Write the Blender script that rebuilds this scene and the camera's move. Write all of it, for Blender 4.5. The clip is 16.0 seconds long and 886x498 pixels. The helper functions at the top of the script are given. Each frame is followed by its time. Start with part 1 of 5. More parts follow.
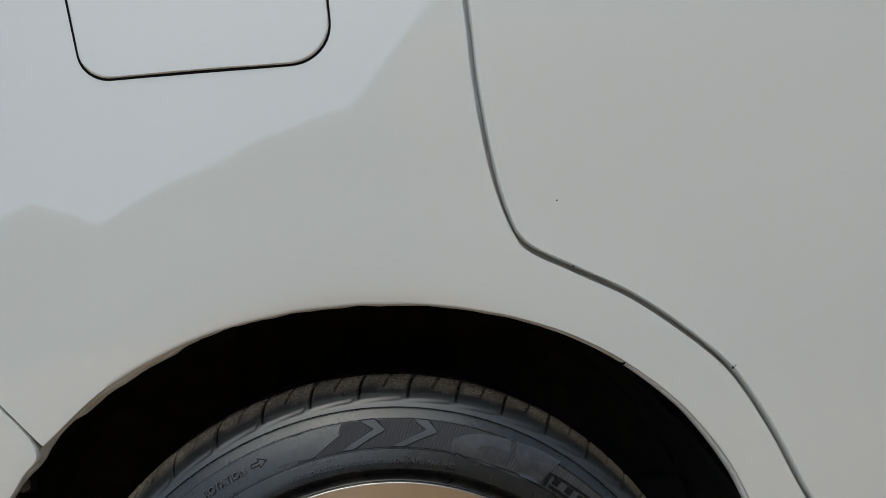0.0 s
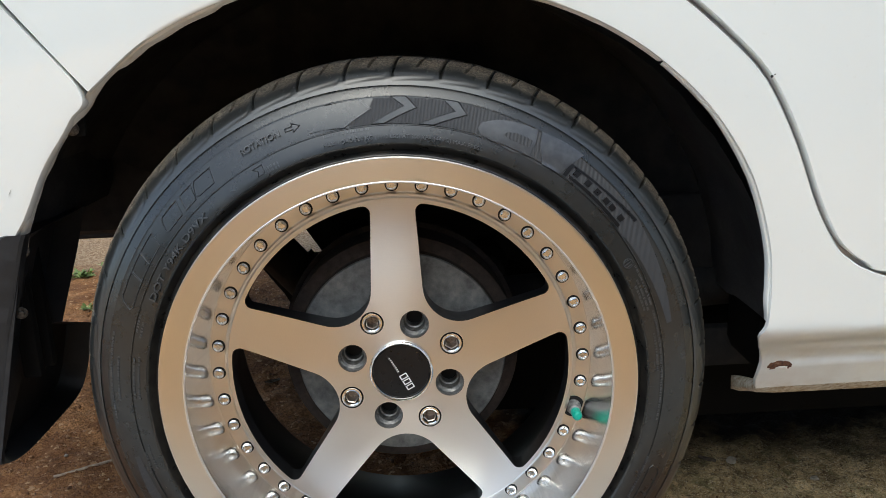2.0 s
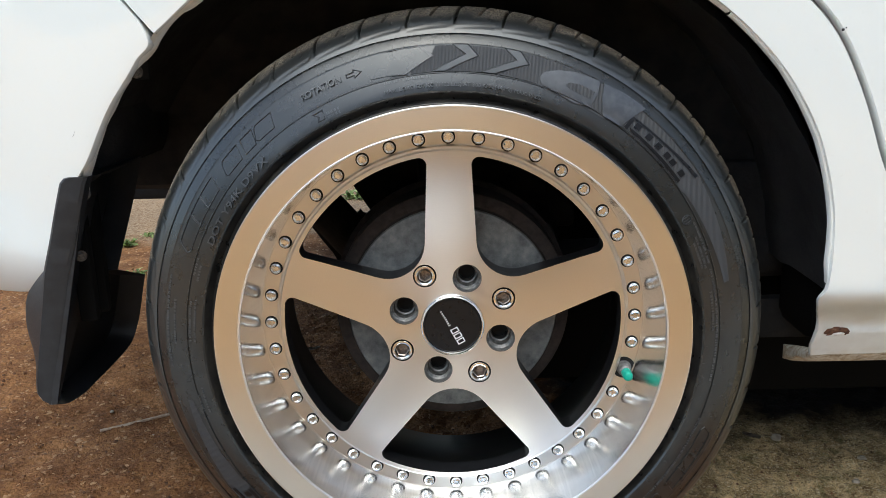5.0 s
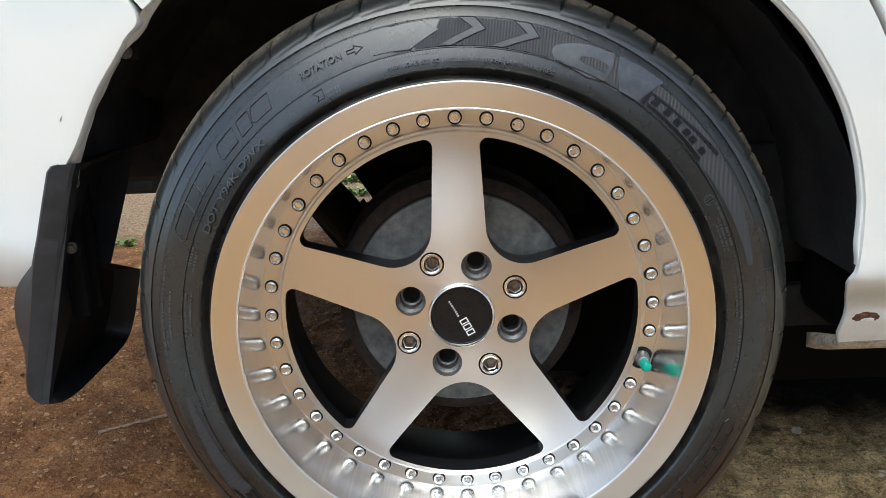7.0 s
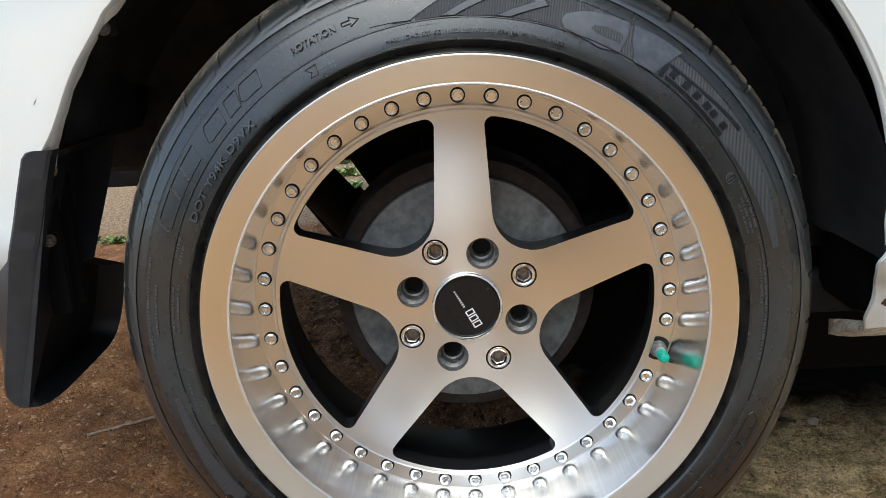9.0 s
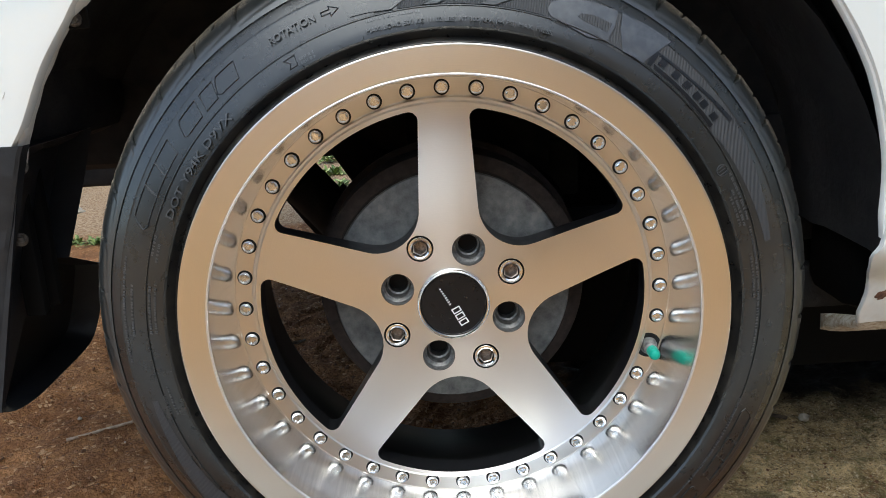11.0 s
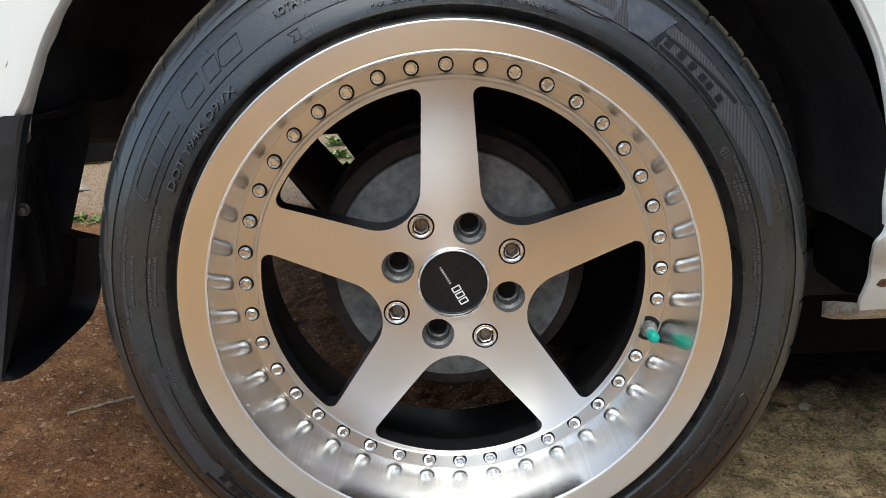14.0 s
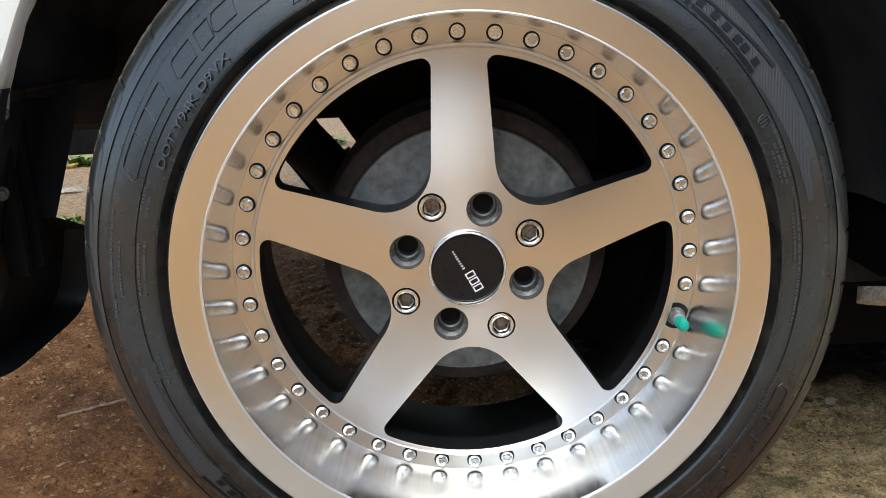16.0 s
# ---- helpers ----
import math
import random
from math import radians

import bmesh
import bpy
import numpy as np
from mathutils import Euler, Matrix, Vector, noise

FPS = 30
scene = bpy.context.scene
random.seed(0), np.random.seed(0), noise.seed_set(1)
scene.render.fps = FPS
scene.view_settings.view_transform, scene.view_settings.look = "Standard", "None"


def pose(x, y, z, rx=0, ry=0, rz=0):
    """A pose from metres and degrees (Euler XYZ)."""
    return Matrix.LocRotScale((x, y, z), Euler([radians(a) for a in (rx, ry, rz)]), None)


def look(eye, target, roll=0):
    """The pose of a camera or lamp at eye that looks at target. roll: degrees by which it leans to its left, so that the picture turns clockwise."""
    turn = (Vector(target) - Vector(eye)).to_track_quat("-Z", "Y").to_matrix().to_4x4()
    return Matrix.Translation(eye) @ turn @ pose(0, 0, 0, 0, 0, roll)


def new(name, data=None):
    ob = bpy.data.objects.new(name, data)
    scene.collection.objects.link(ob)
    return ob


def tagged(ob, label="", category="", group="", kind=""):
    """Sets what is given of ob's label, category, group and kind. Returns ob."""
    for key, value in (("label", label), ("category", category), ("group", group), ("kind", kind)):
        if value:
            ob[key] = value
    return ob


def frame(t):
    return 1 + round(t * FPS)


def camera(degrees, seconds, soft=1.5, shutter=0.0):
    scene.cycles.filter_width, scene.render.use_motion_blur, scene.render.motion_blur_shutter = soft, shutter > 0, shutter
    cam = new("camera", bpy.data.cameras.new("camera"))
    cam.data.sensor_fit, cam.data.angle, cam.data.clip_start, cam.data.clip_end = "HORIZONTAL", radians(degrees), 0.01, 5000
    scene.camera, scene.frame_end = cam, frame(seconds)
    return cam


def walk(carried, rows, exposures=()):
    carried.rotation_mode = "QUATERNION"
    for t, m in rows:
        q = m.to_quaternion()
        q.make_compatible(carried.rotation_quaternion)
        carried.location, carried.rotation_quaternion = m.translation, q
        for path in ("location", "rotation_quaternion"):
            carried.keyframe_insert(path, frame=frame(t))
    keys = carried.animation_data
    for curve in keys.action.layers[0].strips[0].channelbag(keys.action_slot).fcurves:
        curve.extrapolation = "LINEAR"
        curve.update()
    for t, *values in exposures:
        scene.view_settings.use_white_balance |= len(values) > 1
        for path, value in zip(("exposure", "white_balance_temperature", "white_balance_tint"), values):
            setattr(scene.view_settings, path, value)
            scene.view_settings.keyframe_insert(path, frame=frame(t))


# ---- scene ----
# seconds, eye x y z, yaw to the left, pitch up, lean to the right
cam = camera(55.80, 16.0, soft=0.85)
ROWS = [
    (0.0, 0.0207, -0.7174, 0.6727, -5.90, 2.75, 7.14),
    (0.5, 0.0138, -0.7175, 0.6566, -4.42, -1.82, 5.21),
    (1.0, 0.0152, -0.7182, 0.6500, -3.49, -6.51, 3.56),
    (1.5, 0.0192, -0.7254, 0.6300, -2.63, -10.94, 2.81),
    (2.0, 0.0287, -0.7310, 0.6207, -1.31, -14.33, 2.47),
    (2.5, 0.0270, -0.7406, 0.6181, -0.73, -15.15, 2.11),
    (3.0, 0.0190, -0.7501, 0.6099, -0.19, -14.88, 1.17),
    (3.5, 0.0139, -0.7527, 0.6017, 0.71, -14.65, 1.01),
    (4.0, 0.0088, -0.7486, 0.5966, 0.86, -14.68, 1.20),
    (6.5, 0.0025, -0.7170, 0.5706, 1.03, -15.02, 2.08),
    (7.0, -0.0010, -0.7033, 0.5642, 1.08, -14.88, 2.28),
    (7.5, -0.0095, -0.6827, 0.5509, 0.95, -15.06, 2.35),
    (8.0, -0.0124, -0.6710, 0.5503, 1.17, -15.71, 2.76),
    (8.5, -0.0110, -0.6656, 0.5495, 0.99, -15.68, 2.78),
    (9.0, -0.0108, -0.6597, 0.5458, 0.67, -15.25, 3.03),
    (11.5, -0.0078, -0.6419, 0.5375, -0.28, -15.32, 3.25),
    (12.0, -0.0066, -0.6425, 0.5384, -0.20, -15.47, 3.35),
    (12.5, -0.0069, -0.6465, 0.5397, -0.10, -15.99, 3.24),
    (13.0, -0.0038, -0.6520, 0.5405, 0.01, -16.32, 3.10),
    (13.5, -0.0021, -0.6545, 0.5408, 0.03, -16.25, 2.40),
    (14.0, -0.0055, -0.6434, 0.5300, 0.22, -16.16, 2.22),
    (14.5, -0.0091, -0.6335, 0.5225, 0.11, -16.09, 2.23),
    (15.0, -0.0126, -0.6228, 0.5172, 0.13, -16.04, 2.39),
    (15.5, -0.0154, -0.6088, 0.5103, 0.04, -15.94, 2.57),
    (16.0, -0.0184, -0.5984, 0.4994, 0.04, -15.85, 2.77),
]


def eye_pose(x, y, z, yaw, pitch, lean):
    a, b = radians(yaw), radians(pitch)
    way = Vector((-math.sin(a) * math.cos(b), math.cos(a) * math.cos(b), math.sin(b)))
    return look((x, y, z), Vector((x, y, z)) + way, -lean)


from mathutils import geometry

EXPOSURES = [(0.0, -0.04, 6300, 1), (0.5, 0.20, 6300, 1), (1.0, 0.40, 6280, 1), (1.5, 0.67, 6260, 1), (2.0, 0.94, 6260, 1), (2.5, 1.09, 6260, 1), (3.5, 1.11, 6180, 1), (14.0, 1.08, 6130, 1), (16.0, 1.20, 6150, 1)]
walk(cam, [(t, eye_pose(*row)) for t, *row in ROWS], EXPOSURES)

# ---- daylight: bright overcast sky ----
world = bpy.data.worlds.new("overcast_sky")
scene.world = world
world.use_nodes = True
wn = world.node_tree
sky = wn.nodes.new("ShaderNodeTexSky")
sky.sky_type = "NISHITA"
sky.sun_disc = False
SUN_EL, SUN_ROT = 62, 190
sky.sun_elevation, sky.sun_rotation = radians(SUN_EL), radians(SUN_ROT)
sky.dust_density = 2.2
sky.air_density = 0.8
cloud = wn.nodes.new("ShaderNodeHueSaturation")
cloud.inputs["Saturation"].default_value = 0.85
wn.links.new(sky.outputs[0], cloud.inputs["Color"])
wn.links.new(cloud.outputs[0], wn.nodes["Background"].inputs[0])
wn.nodes["Background"].inputs[1].default_value = 0.15
sun_data = bpy.data.lights.new("sun", "SUN")
sun_data.energy, sun_data.angle, sun_data.color = 0.9, radians(60), (1.0, 0.98, 0.95)
sun = new("sun", sun_data)
sun_way = Vector((math.sin(radians(SUN_ROT)) * math.cos(radians(SUN_EL)), math.cos(radians(SUN_ROT)) * math.cos(radians(SUN_EL)), math.sin(radians(SUN_EL))))
sun.rotation_euler = sun_way.to_track_quat("Z", "Y").to_euler()

# ---- materials ----
HUB = Vector((0, 0, 0.30))


class Mat:
    """A small builder of procedural materials."""

    def __init__(self, name, color=(0.5, 0.5, 0.5), rough=0.5, metal=0.0, coat=0.0, spec=0.5):
        self.m = bpy.data.materials.new(name)
        self.m.use_nodes = True
        self.t = self.m.node_tree
        self.b = self.t.nodes["Principled BSDF"]
        self.b.inputs["Base Color"].default_value = (*color, 1)
        self.b.inputs["Roughness"].default_value = rough
        self.b.inputs["Metallic"].default_value = metal
        self.b.inputs["Coat Weight"].default_value = coat
        self.b.inputs["Coat Roughness"].default_value = 0.03
        self.b.inputs["Coat IOR"].default_value = 1.9
        self.b.inputs["Specular IOR Level"].default_value = spec

    def node(self, kind, **values):
        n = self.t.nodes.new(kind)
        for k, v in values.items():
            n.inputs[k.replace("_", " ")].default_value = v
        return n

    def link(self, a, b):
        self.t.links.new(a, b)

    def coords(self):
        return self.t.nodes.new("ShaderNodeNewGeometry").outputs["Position"]

    def noise(self, scale, detail=4.0, rough=0.55, at=None):
        n = self.node("ShaderNodeTexNoise", Scale=scale, Detail=detail, Roughness=rough)
        self.link(at or self.coords(), n.inputs["Vector"])
        return n.outputs["Fac"]

    def ramp(self, fac, stops):
        r = self.t.nodes.new("ShaderNodeValToRGB")
        els = r.color_ramp.elements
        while len(els) < len(stops):
            els.new(0.5)
        for e, (pos, col) in zip(els, stops):
            e.position = pos
            e.color = (*col, 1) if isinstance(col, tuple) else (col, col, col, 1)
        self.link(fac, r.inputs[0])
        return r.outputs[0]

    def mix(self, fac, a, b):
        n = self.t.nodes.new("ShaderNodeMix")
        n.data_type = "RGBA"
        for socket, value in ((n.inputs[0], fac), (n.inputs[6], a), (n.inputs[7], b)):
            if isinstance(value, (int, float)):
                socket.default_value = value
            elif isinstance(value, tuple):
                socket.default_value = (*value, 1)
            else:
                self.link(value, socket)
        return n.outputs[2]

    def math(self, op, a, b=0.0, clamp=False):
        n = self.t.nodes.new("ShaderNodeMath")
        n.operation, n.use_clamp = op, clamp
        for socket, value in ((n.inputs[0], a), (n.inputs[1], b)):
            if isinstance(value, (int, float)):
                socket.default_value = value
            else:
                self.link(value, socket)
        return n.outputs[0]

    def set(self, name, out):
        self.link(out, self.b.inputs[name])
        return self

    def bump(self, height, strength=0.3, distance=0.002):
        n = self.node("ShaderNodeBump", Strength=strength, Distance=distance)
        self.link(height, n.inputs["Height"])
        self.link(n.outputs[0], self.b.inputs["Normal"])
        return self

    def axes(self):
        s = self.t.nodes.new("ShaderNodeSeparateXYZ")
        self.link(self.coords(), s.inputs[0])
        return s.outputs

    def round_hub(self):
        """The vector from the hub, its radius and the turning direction round the axle."""
        sub = self.t.nodes.new("ShaderNodeVectorMath")
        sub.operation = "SUBTRACT"
        self.link(self.coords(), sub.inputs[0])
        sub.inputs[1].default_value = HUB
        flat = self.t.nodes.new("ShaderNodeVectorMath")
        flat.operation = "MULTIPLY"
        self.link(sub.outputs[0], flat.inputs[0])
        flat.inputs[1].default_value = (1, 0, 1)
        size = self.t.nodes.new("ShaderNodeVectorMath")
        size.operation = "LENGTH"
        self.link(flat.outputs[0], size.inputs[0])
        cross = self.t.nodes.new("ShaderNodeVectorMath")
        cross.operation = "CROSS_PRODUCT"
        self.link(flat.outputs[0], cross.inputs[0])
        cross.inputs[1].default_value = (0, 1, 0)
        unit = self.t.nodes.new("ShaderNodeVectorMath")
        unit.operation = "NORMALIZE"
        self.link(cross.outputs[0], unit.inputs[0])
        return flat.outputs[0], size.outputs["Value"], unit.outputs[0]


def lathe_grooves(mat, size, scale=9000.0):
    """Fine turning marks: noise that varies with the radius alone."""
    c = mat.t.nodes.new("ShaderNodeCombineXYZ")
    mat.link(size, c.inputs[0])
    return mat.noise(scale, 2.0, at=c.outputs[0])


def machined(name, color, rough, aniso, along_axle=False):
    m = Mat(name, color, rough, 1.0)
    flat, size, unit = m.round_hub()
    m.b.inputs["Anisotropic"].default_value = aniso
    if along_axle:
        axle = m.t.nodes.new("ShaderNodeCombineXYZ")
        axle.inputs[1].default_value = 1.0
        m.set("Tangent", axle.outputs[0])
        round_ = m.t.nodes.new("ShaderNodeVectorMath")
        round_.operation = "NORMALIZE"
        m.link(flat, round_.inputs[0])
        streak = m.math("ADD", m.math("MULTIPLY", m.noise(75.0, 6.0, 0.7, at=round_.outputs[0]), 0.7), m.math("MULTIPLY", m.noise(9.0, 3.0, at=round_.outputs[0]), 0.3))
    else:
        radial = m.t.nodes.new("ShaderNodeVectorMath")
        radial.operation = "NORMALIZE"
        m.link(flat, radial.inputs[0])
        m.set("Tangent", radial.outputs[0])
    groove = lathe_grooves(m, size, 2500.0)
    smear = m.noise(35.0, 5.0)
    if along_axle:
        m.set("Roughness", m.math("ADD", m.math("ADD", m.math("MULTIPLY", smear, 0.08), m.math("MULTIPLY", streak, 0.22)), rough - 0.14))
        m.set("Base Color", m.ramp(streak, [(0.36, tuple(c * 0.80 for c in color)), (0.60, color)]))
        m.bump(streak, 0.10, 0.0008)
    else:
        m.set("Roughness", m.math("ADD", m.math("MULTIPLY", smear, 0.02), rough - 0.01))
        m.set("Base Color", m.ramp(groove, [(0.3, tuple(c * 0.93 for c in color)), (0.7, color)]))
    return m.m


M = {}
M["machined"] = machined("machined_alloy", (0.83, 0.79, 0.74), 0.32, 0.85)
M["lip"] = machined("polished_lip", (0.86, 0.82, 0.75), 0.28, 0.75)
m = Mat("polished_edge", (0.95, 0.95, 0.95), 0.35, 1.0)
M["edge"] = m.m
M["dish"] = machined("mirror_polished_dish", (0.96, 0.96, 0.95), 0.16, 0.8, True)

m = Mat("white_car_paint", (0.82, 0.85, 0.83), 0.35, 0.0, coat=1.0)
ax = m.axes()
low = m.ramp(ax["Z"], [(0.256, 0.8), (0.266, 0.25), (0.300, 0.3), (0.335, 0.0)])
dirt = m.math("MULTIPLY", low, m.ramp(m.noise(26.0, 7.0, 0.65), [(0.40, 0.0), (0.66, 0.6)]))
fine = m.ramp(m.noise(160.0, 4.0), [(0.66, 0.0), (0.78, 0.12)])
m.set("Base Color", m.mix(dirt, m.mix(fine, (0.82, 0.85, 0.83), (0.6, 0.58, 0.52)), (0.42, 0.33, 0.22)))
m.bump(m.noise(900.0, 2.0), 0.02, 0.0004)
M["paint"] = m.m

m = Mat("dirty_white_sealer", (0.55, 0.5, 0.42), 0.6)
m.set("Base Color", m.ramp(m.noise(45.0, 6.0), [(0.46, (0.80, 0.80, 0.76)), (0.68, (0.66, 0.61, 0.52)), (0.84, (0.30, 0.22, 0.15))]))
m.bump(m.noise(120.0, 5.0), 0.5, 0.002)
M["sealer"] = m.m

m = Mat("grimy_old_paint", (0.5, 0.45, 0.36), 0.7)
m.set("Base Color", m.ramp(m.noise(150.0, 7.0, 0.65), [(0.42, (0.70, 0.67, 0.60)), (0.58, (0.48, 0.40, 0.29)), (0.74, (0.16, 0.10, 0.06))]))
m.bump(m.noise(150.0, 5.0), 0.5, 0.002)
M["grime"] = m.m

m = Mat("rust", (0.12, 0.05, 0.03), 0.85)
m.set("Base Color", m.ramp(m.noise(220.0, 6.0), [(0.35, (0.05, 0.022, 0.014)), (0.6, (0.16, 0.07, 0.035)), (0.75, (0.3, 0.19, 0.12))]))
m.bump(m.noise(300.0, 5.0), 0.6, 0.001)
M["rust"] = m.m

m = Mat("tyre_rubber", (0.022, 0.022, 0.024), 0.4, coat=0.55, spec=0.4)
m.b.inputs["Coat Roughness"].default_value = 0.24
m.b.inputs["Coat IOR"].default_value = 1.6
dust = m.ramp(m.noise(40.0, 7.0, 0.65), [(0.48, 0.0), (0.75, 0.35)])
specks = m.ramp(m.noise(900.0, 3.0, 0.6), [(0.70, 0.0), (0.75, 0.4)])
m.set("Base Color", m.mix(specks, m.mix(dust, (0.013, 0.014, 0.014), (0.038, 0.038, 0.035)), (0.30, 0.27, 0.23)))
m.set("Roughness", m.math("ADD", m.math("MULTIPLY", m.noise(70.0, 5.0), 0.22), 0.18))
m.bump(m.math("ADD", m.noise(1500.0, 4.0), m.math("MULTIPLY", m.noise(110.0, 5.0), 2.0)), 0.17, 0.0006)
M["rubber"] = m.m

m = Mat("clean_bead_rubber", (0.010, 0.010, 0.010), 0.3, spec=0.5)
m.set("Base Color", m.ramp(m.noise(60.0, 7.0, 0.65), [(0.45, (0.010, 0.010, 0.010)), (0.75, (0.042, 0.038, 0.032))]))
m.set("Roughness", m.math("ADD", m.math("MULTIPLY", m.noise(120.0, 4.0), 0.15), 0.22))
M["bead"] = m.m
m = Mat("tyre_lettering_rubber", (0.035, 0.036, 0.038), 0.36, coat=0.75, spec=0.5)
m.b.inputs["Coat Roughness"].default_value = 0.25
m.b.inputs["Coat IOR"].default_value = 1.6
m.set("Base Color", m.ramp(m.noise(120.0, 5.0), [(0.4, (0.020, 0.021, 0.023)), (0.75, (0.055, 0.055, 0.055))]))
m.set("Roughness", m.math("ADD", m.math("MULTIPLY", m.noise(150.0, 4.0), 0.2), 0.28))
M["lettering"] = m.m
m = Mat("worn_raised_rubber", (0.03, 0.032, 0.035), 0.4, coat=0.5)
m.b.inputs["Coat Roughness"].default_value = 0.3
m.b.inputs["Coat IOR"].default_value = 1.6
m.set("Base Color", m.ramp(m.noise(120.0, 6.0), [(0.35, (0.022, 0.024, 0.027)), (0.75, (0.060, 0.062, 0.065))]))
m.set("Roughness", m.math("ADD", m.math("MULTIPLY", m.noise(150.0, 4.0), 0.2), 0.30))
M["emblem"] = m.m

m = Mat("satin_raised_rubber", (0.05, 0.053, 0.058), 0.42)
m.set("Base Color", m.ramp(m.noise(90.0, 6.0), [(0.35, (0.042, 0.047, 0.053)), (0.75, (0.078, 0.085, 0.094))]))
m.set("Roughness", m.math("ADD", m.math("MULTIPLY", m.noise(150.0, 4.0), 0.16), 0.36))
M["satin"] = m.m

m = Mat("ribbed_matte_rubber", (0.042, 0.043, 0.046), 0.6, spec=0.4)
flat, size, unit = m.round_hub()
wave = m.t.nodes.new("ShaderNodeTexWave")
wave.inputs["Scale"].default_value = 260.0
m.link(m.coords(), wave.inputs["Vector"])
m.bump(wave.outputs["Fac"], 0.5, 0.0005)
M["ribbed"] = m.m

m = Mat("muddy_tread_rubber", (0.05, 0.045, 0.04), 0.5, coat=0.6, spec=0.5)
m.b.inputs["Coat Roughness"].default_value = 0.26
m.b.inputs["Coat IOR"].default_value = 1.6
flat, size, unit = m.round_hub()
crown = m.ramp(m.math("ADD", size, m.math("MULTIPLY", m.noise(55.0, 5.0, 0.6), 0.012)), [(0.3020, 0.0), (0.3075, 1.0)])
mud = m.math("MULTIPLY", crown, m.ramp(m.noise(620.0, 8.0, 0.72), [(0.44, 0.0), (0.54, 1.0)]))
film_ = m.math("MULTIPLY", crown, 0.35)
scuff = m.ramp(m.noise(420.0, 3.0, 0.6), [(0.71, 0.0), (0.75, 0.5)])
crumbs = m.ramp(m.noise(300.0, 4.0), [(0.3, (0.22, 0.17, 0.12)), (0.7, (0.56, 0.48, 0.37))])
m.set("Base Color", m.mix(scuff, m.mix(mud, m.mix(film_, (0.022, 0.024, 0.024), (0.16, 0.125, 0.085)), crumbs), (0.30, 0.29, 0.27)))
m.set("Roughness", m.math("ADD", m.math("MULTIPLY", crown, 0.4), m.math("ADD", m.math("MULTIPLY", m.noise(90.0, 4.0), 0.16), 0.24)))
m.bump(m.math("ADD", m.math("MULTIPLY", m.noise(90.0, 3.0), 0.3), mud), 0.3, 0.0008)
M["tread"] = m.m

m = Mat("black_wheel_paint", (0.008, 0.008, 0.009), 0.35)
m.set("Roughness", m.math("ADD", m.math("MULTIPLY", m.noise(90.0, 5.0), 0.25), 0.25))
specks = m.ramp(m.noise(700.0, 2.0), [(0.73, 0.0), (0.77, 0.5)])
m.set("Base Color", m.mix(specks, (0.008, 0.008, 0.009), (0.16, 0.13, 0.10)))
M["black"] = m.m

m = Mat("deep_black_barrel", (0.005, 0.005, 0.005), 0.3, spec=0.35)
m.set("Base Color", m.ramp(m.noise(40.0, 5.0), [(0.4, (0.003, 0.003, 0.003)), (0.8, (0.010, 0.009, 0.008))]))
M["barrel"] = m.m

m = Mat("black_plastic", (0.018, 0.018, 0.02), 0.45)
m.set("Base Color", m.ramp(m.noise(55.0, 6.0), [(0.4, (0.010, 0.012, 0.015)), (0.75, (0.022, 0.024, 0.028))]))
m.bump(m.noise(900.0, 4.0), 0.25, 0.0006)
M["plastic"] = m.m

m = Mat("underbody_black", (0.01, 0.0098, 0.0095), 0.9, spec=0.2)
m.set("Base Color", m.ramp(m.noise(25.0, 6.0), [(0.4, (0.024, 0.025, 0.027)), (0.8, (0.058, 0.056, 0.054))]))
m.bump(m.noise(60.0, 6.0), 0.6, 0.004)
M["under"] = m.m

m = Mat("black_plastic_liner", (0.05, 0.05, 0.05), 0.6)
m.set("Base Color", m.ramp(m.noise(18.0, 6.0), [(0.4, (0.045, 0.046, 0.049)), (0.8, (0.085, 0.086, 0.088))]))
m.bump(m.noise(14.0, 5.0), 0.5, 0.012)
M["liner"] = m.m

m = Mat("cast_iron_drum", (0.16, 0.16, 0.16), 0.55, 0.35)
m.set("Base Color", m.ramp(m.noise(70.0, 7.0, 0.65), [(0.3, (0.07, 0.075, 0.076)), (0.55, (0.165, 0.17, 0.167)), (0.8, (0.28, 0.27, 0.25))]))
m.bump(m.noise(350.0, 5.0), 0.3, 0.001)
M["drum"] = m.m
m = Mat("rusty_drum_edge", (0.05, 0.035, 0.028), 0.85)
m.set("Base Color", m.ramp(m.noise(120.0, 6.0), [(0.35, (0.014, 0.009, 0.007)), (0.7, (0.042, 0.028, 0.021))]))
m.bump(m.noise(260.0, 5.0), 0.4, 0.001)
M["drum_rust"] = m.m

m = Mat("chrome", (0.82, 0.81, 0.79), 0.12, 1.0)
m.set("Roughness", m.math("ADD", m.math("MULTIPLY", m.noise(300.0, 4.0), 0.2), 0.05))
M["chrome"] = m.m
m = Mat("grey_cast_seat", (0.3, 0.3, 0.3), 0.45, 0.6)
m.set("Base Color", m.ramp(m.noise(300.0, 4.0), [(0.3, (0.11, 0.107, 0.103)), (0.7, (0.30, 0.295, 0.285))]))
M["seat"] = m.m
# Browner steel inside the nuts: shade and brown reflection put into the colour.
m = Mat("socket_shade_steel", (0.10, 0.085, 0.075), 0.35, 0.8)
m.set("Base Color", m.ramp(m.noise(500.0, 4.0), [(0.3, (0.14, 0.11, 0.09)), (0.7, (0.42, 0.36, 0.31))]))
M["socket"] = m.m
M["socket_wall"] = Mat("socket_reflection_steel", (0.42, 0.36, 0.31), 0.3, 1.0).m
m = Mat("dull_screw", (0.09, 0.085, 0.08), 0.5, 0.5)
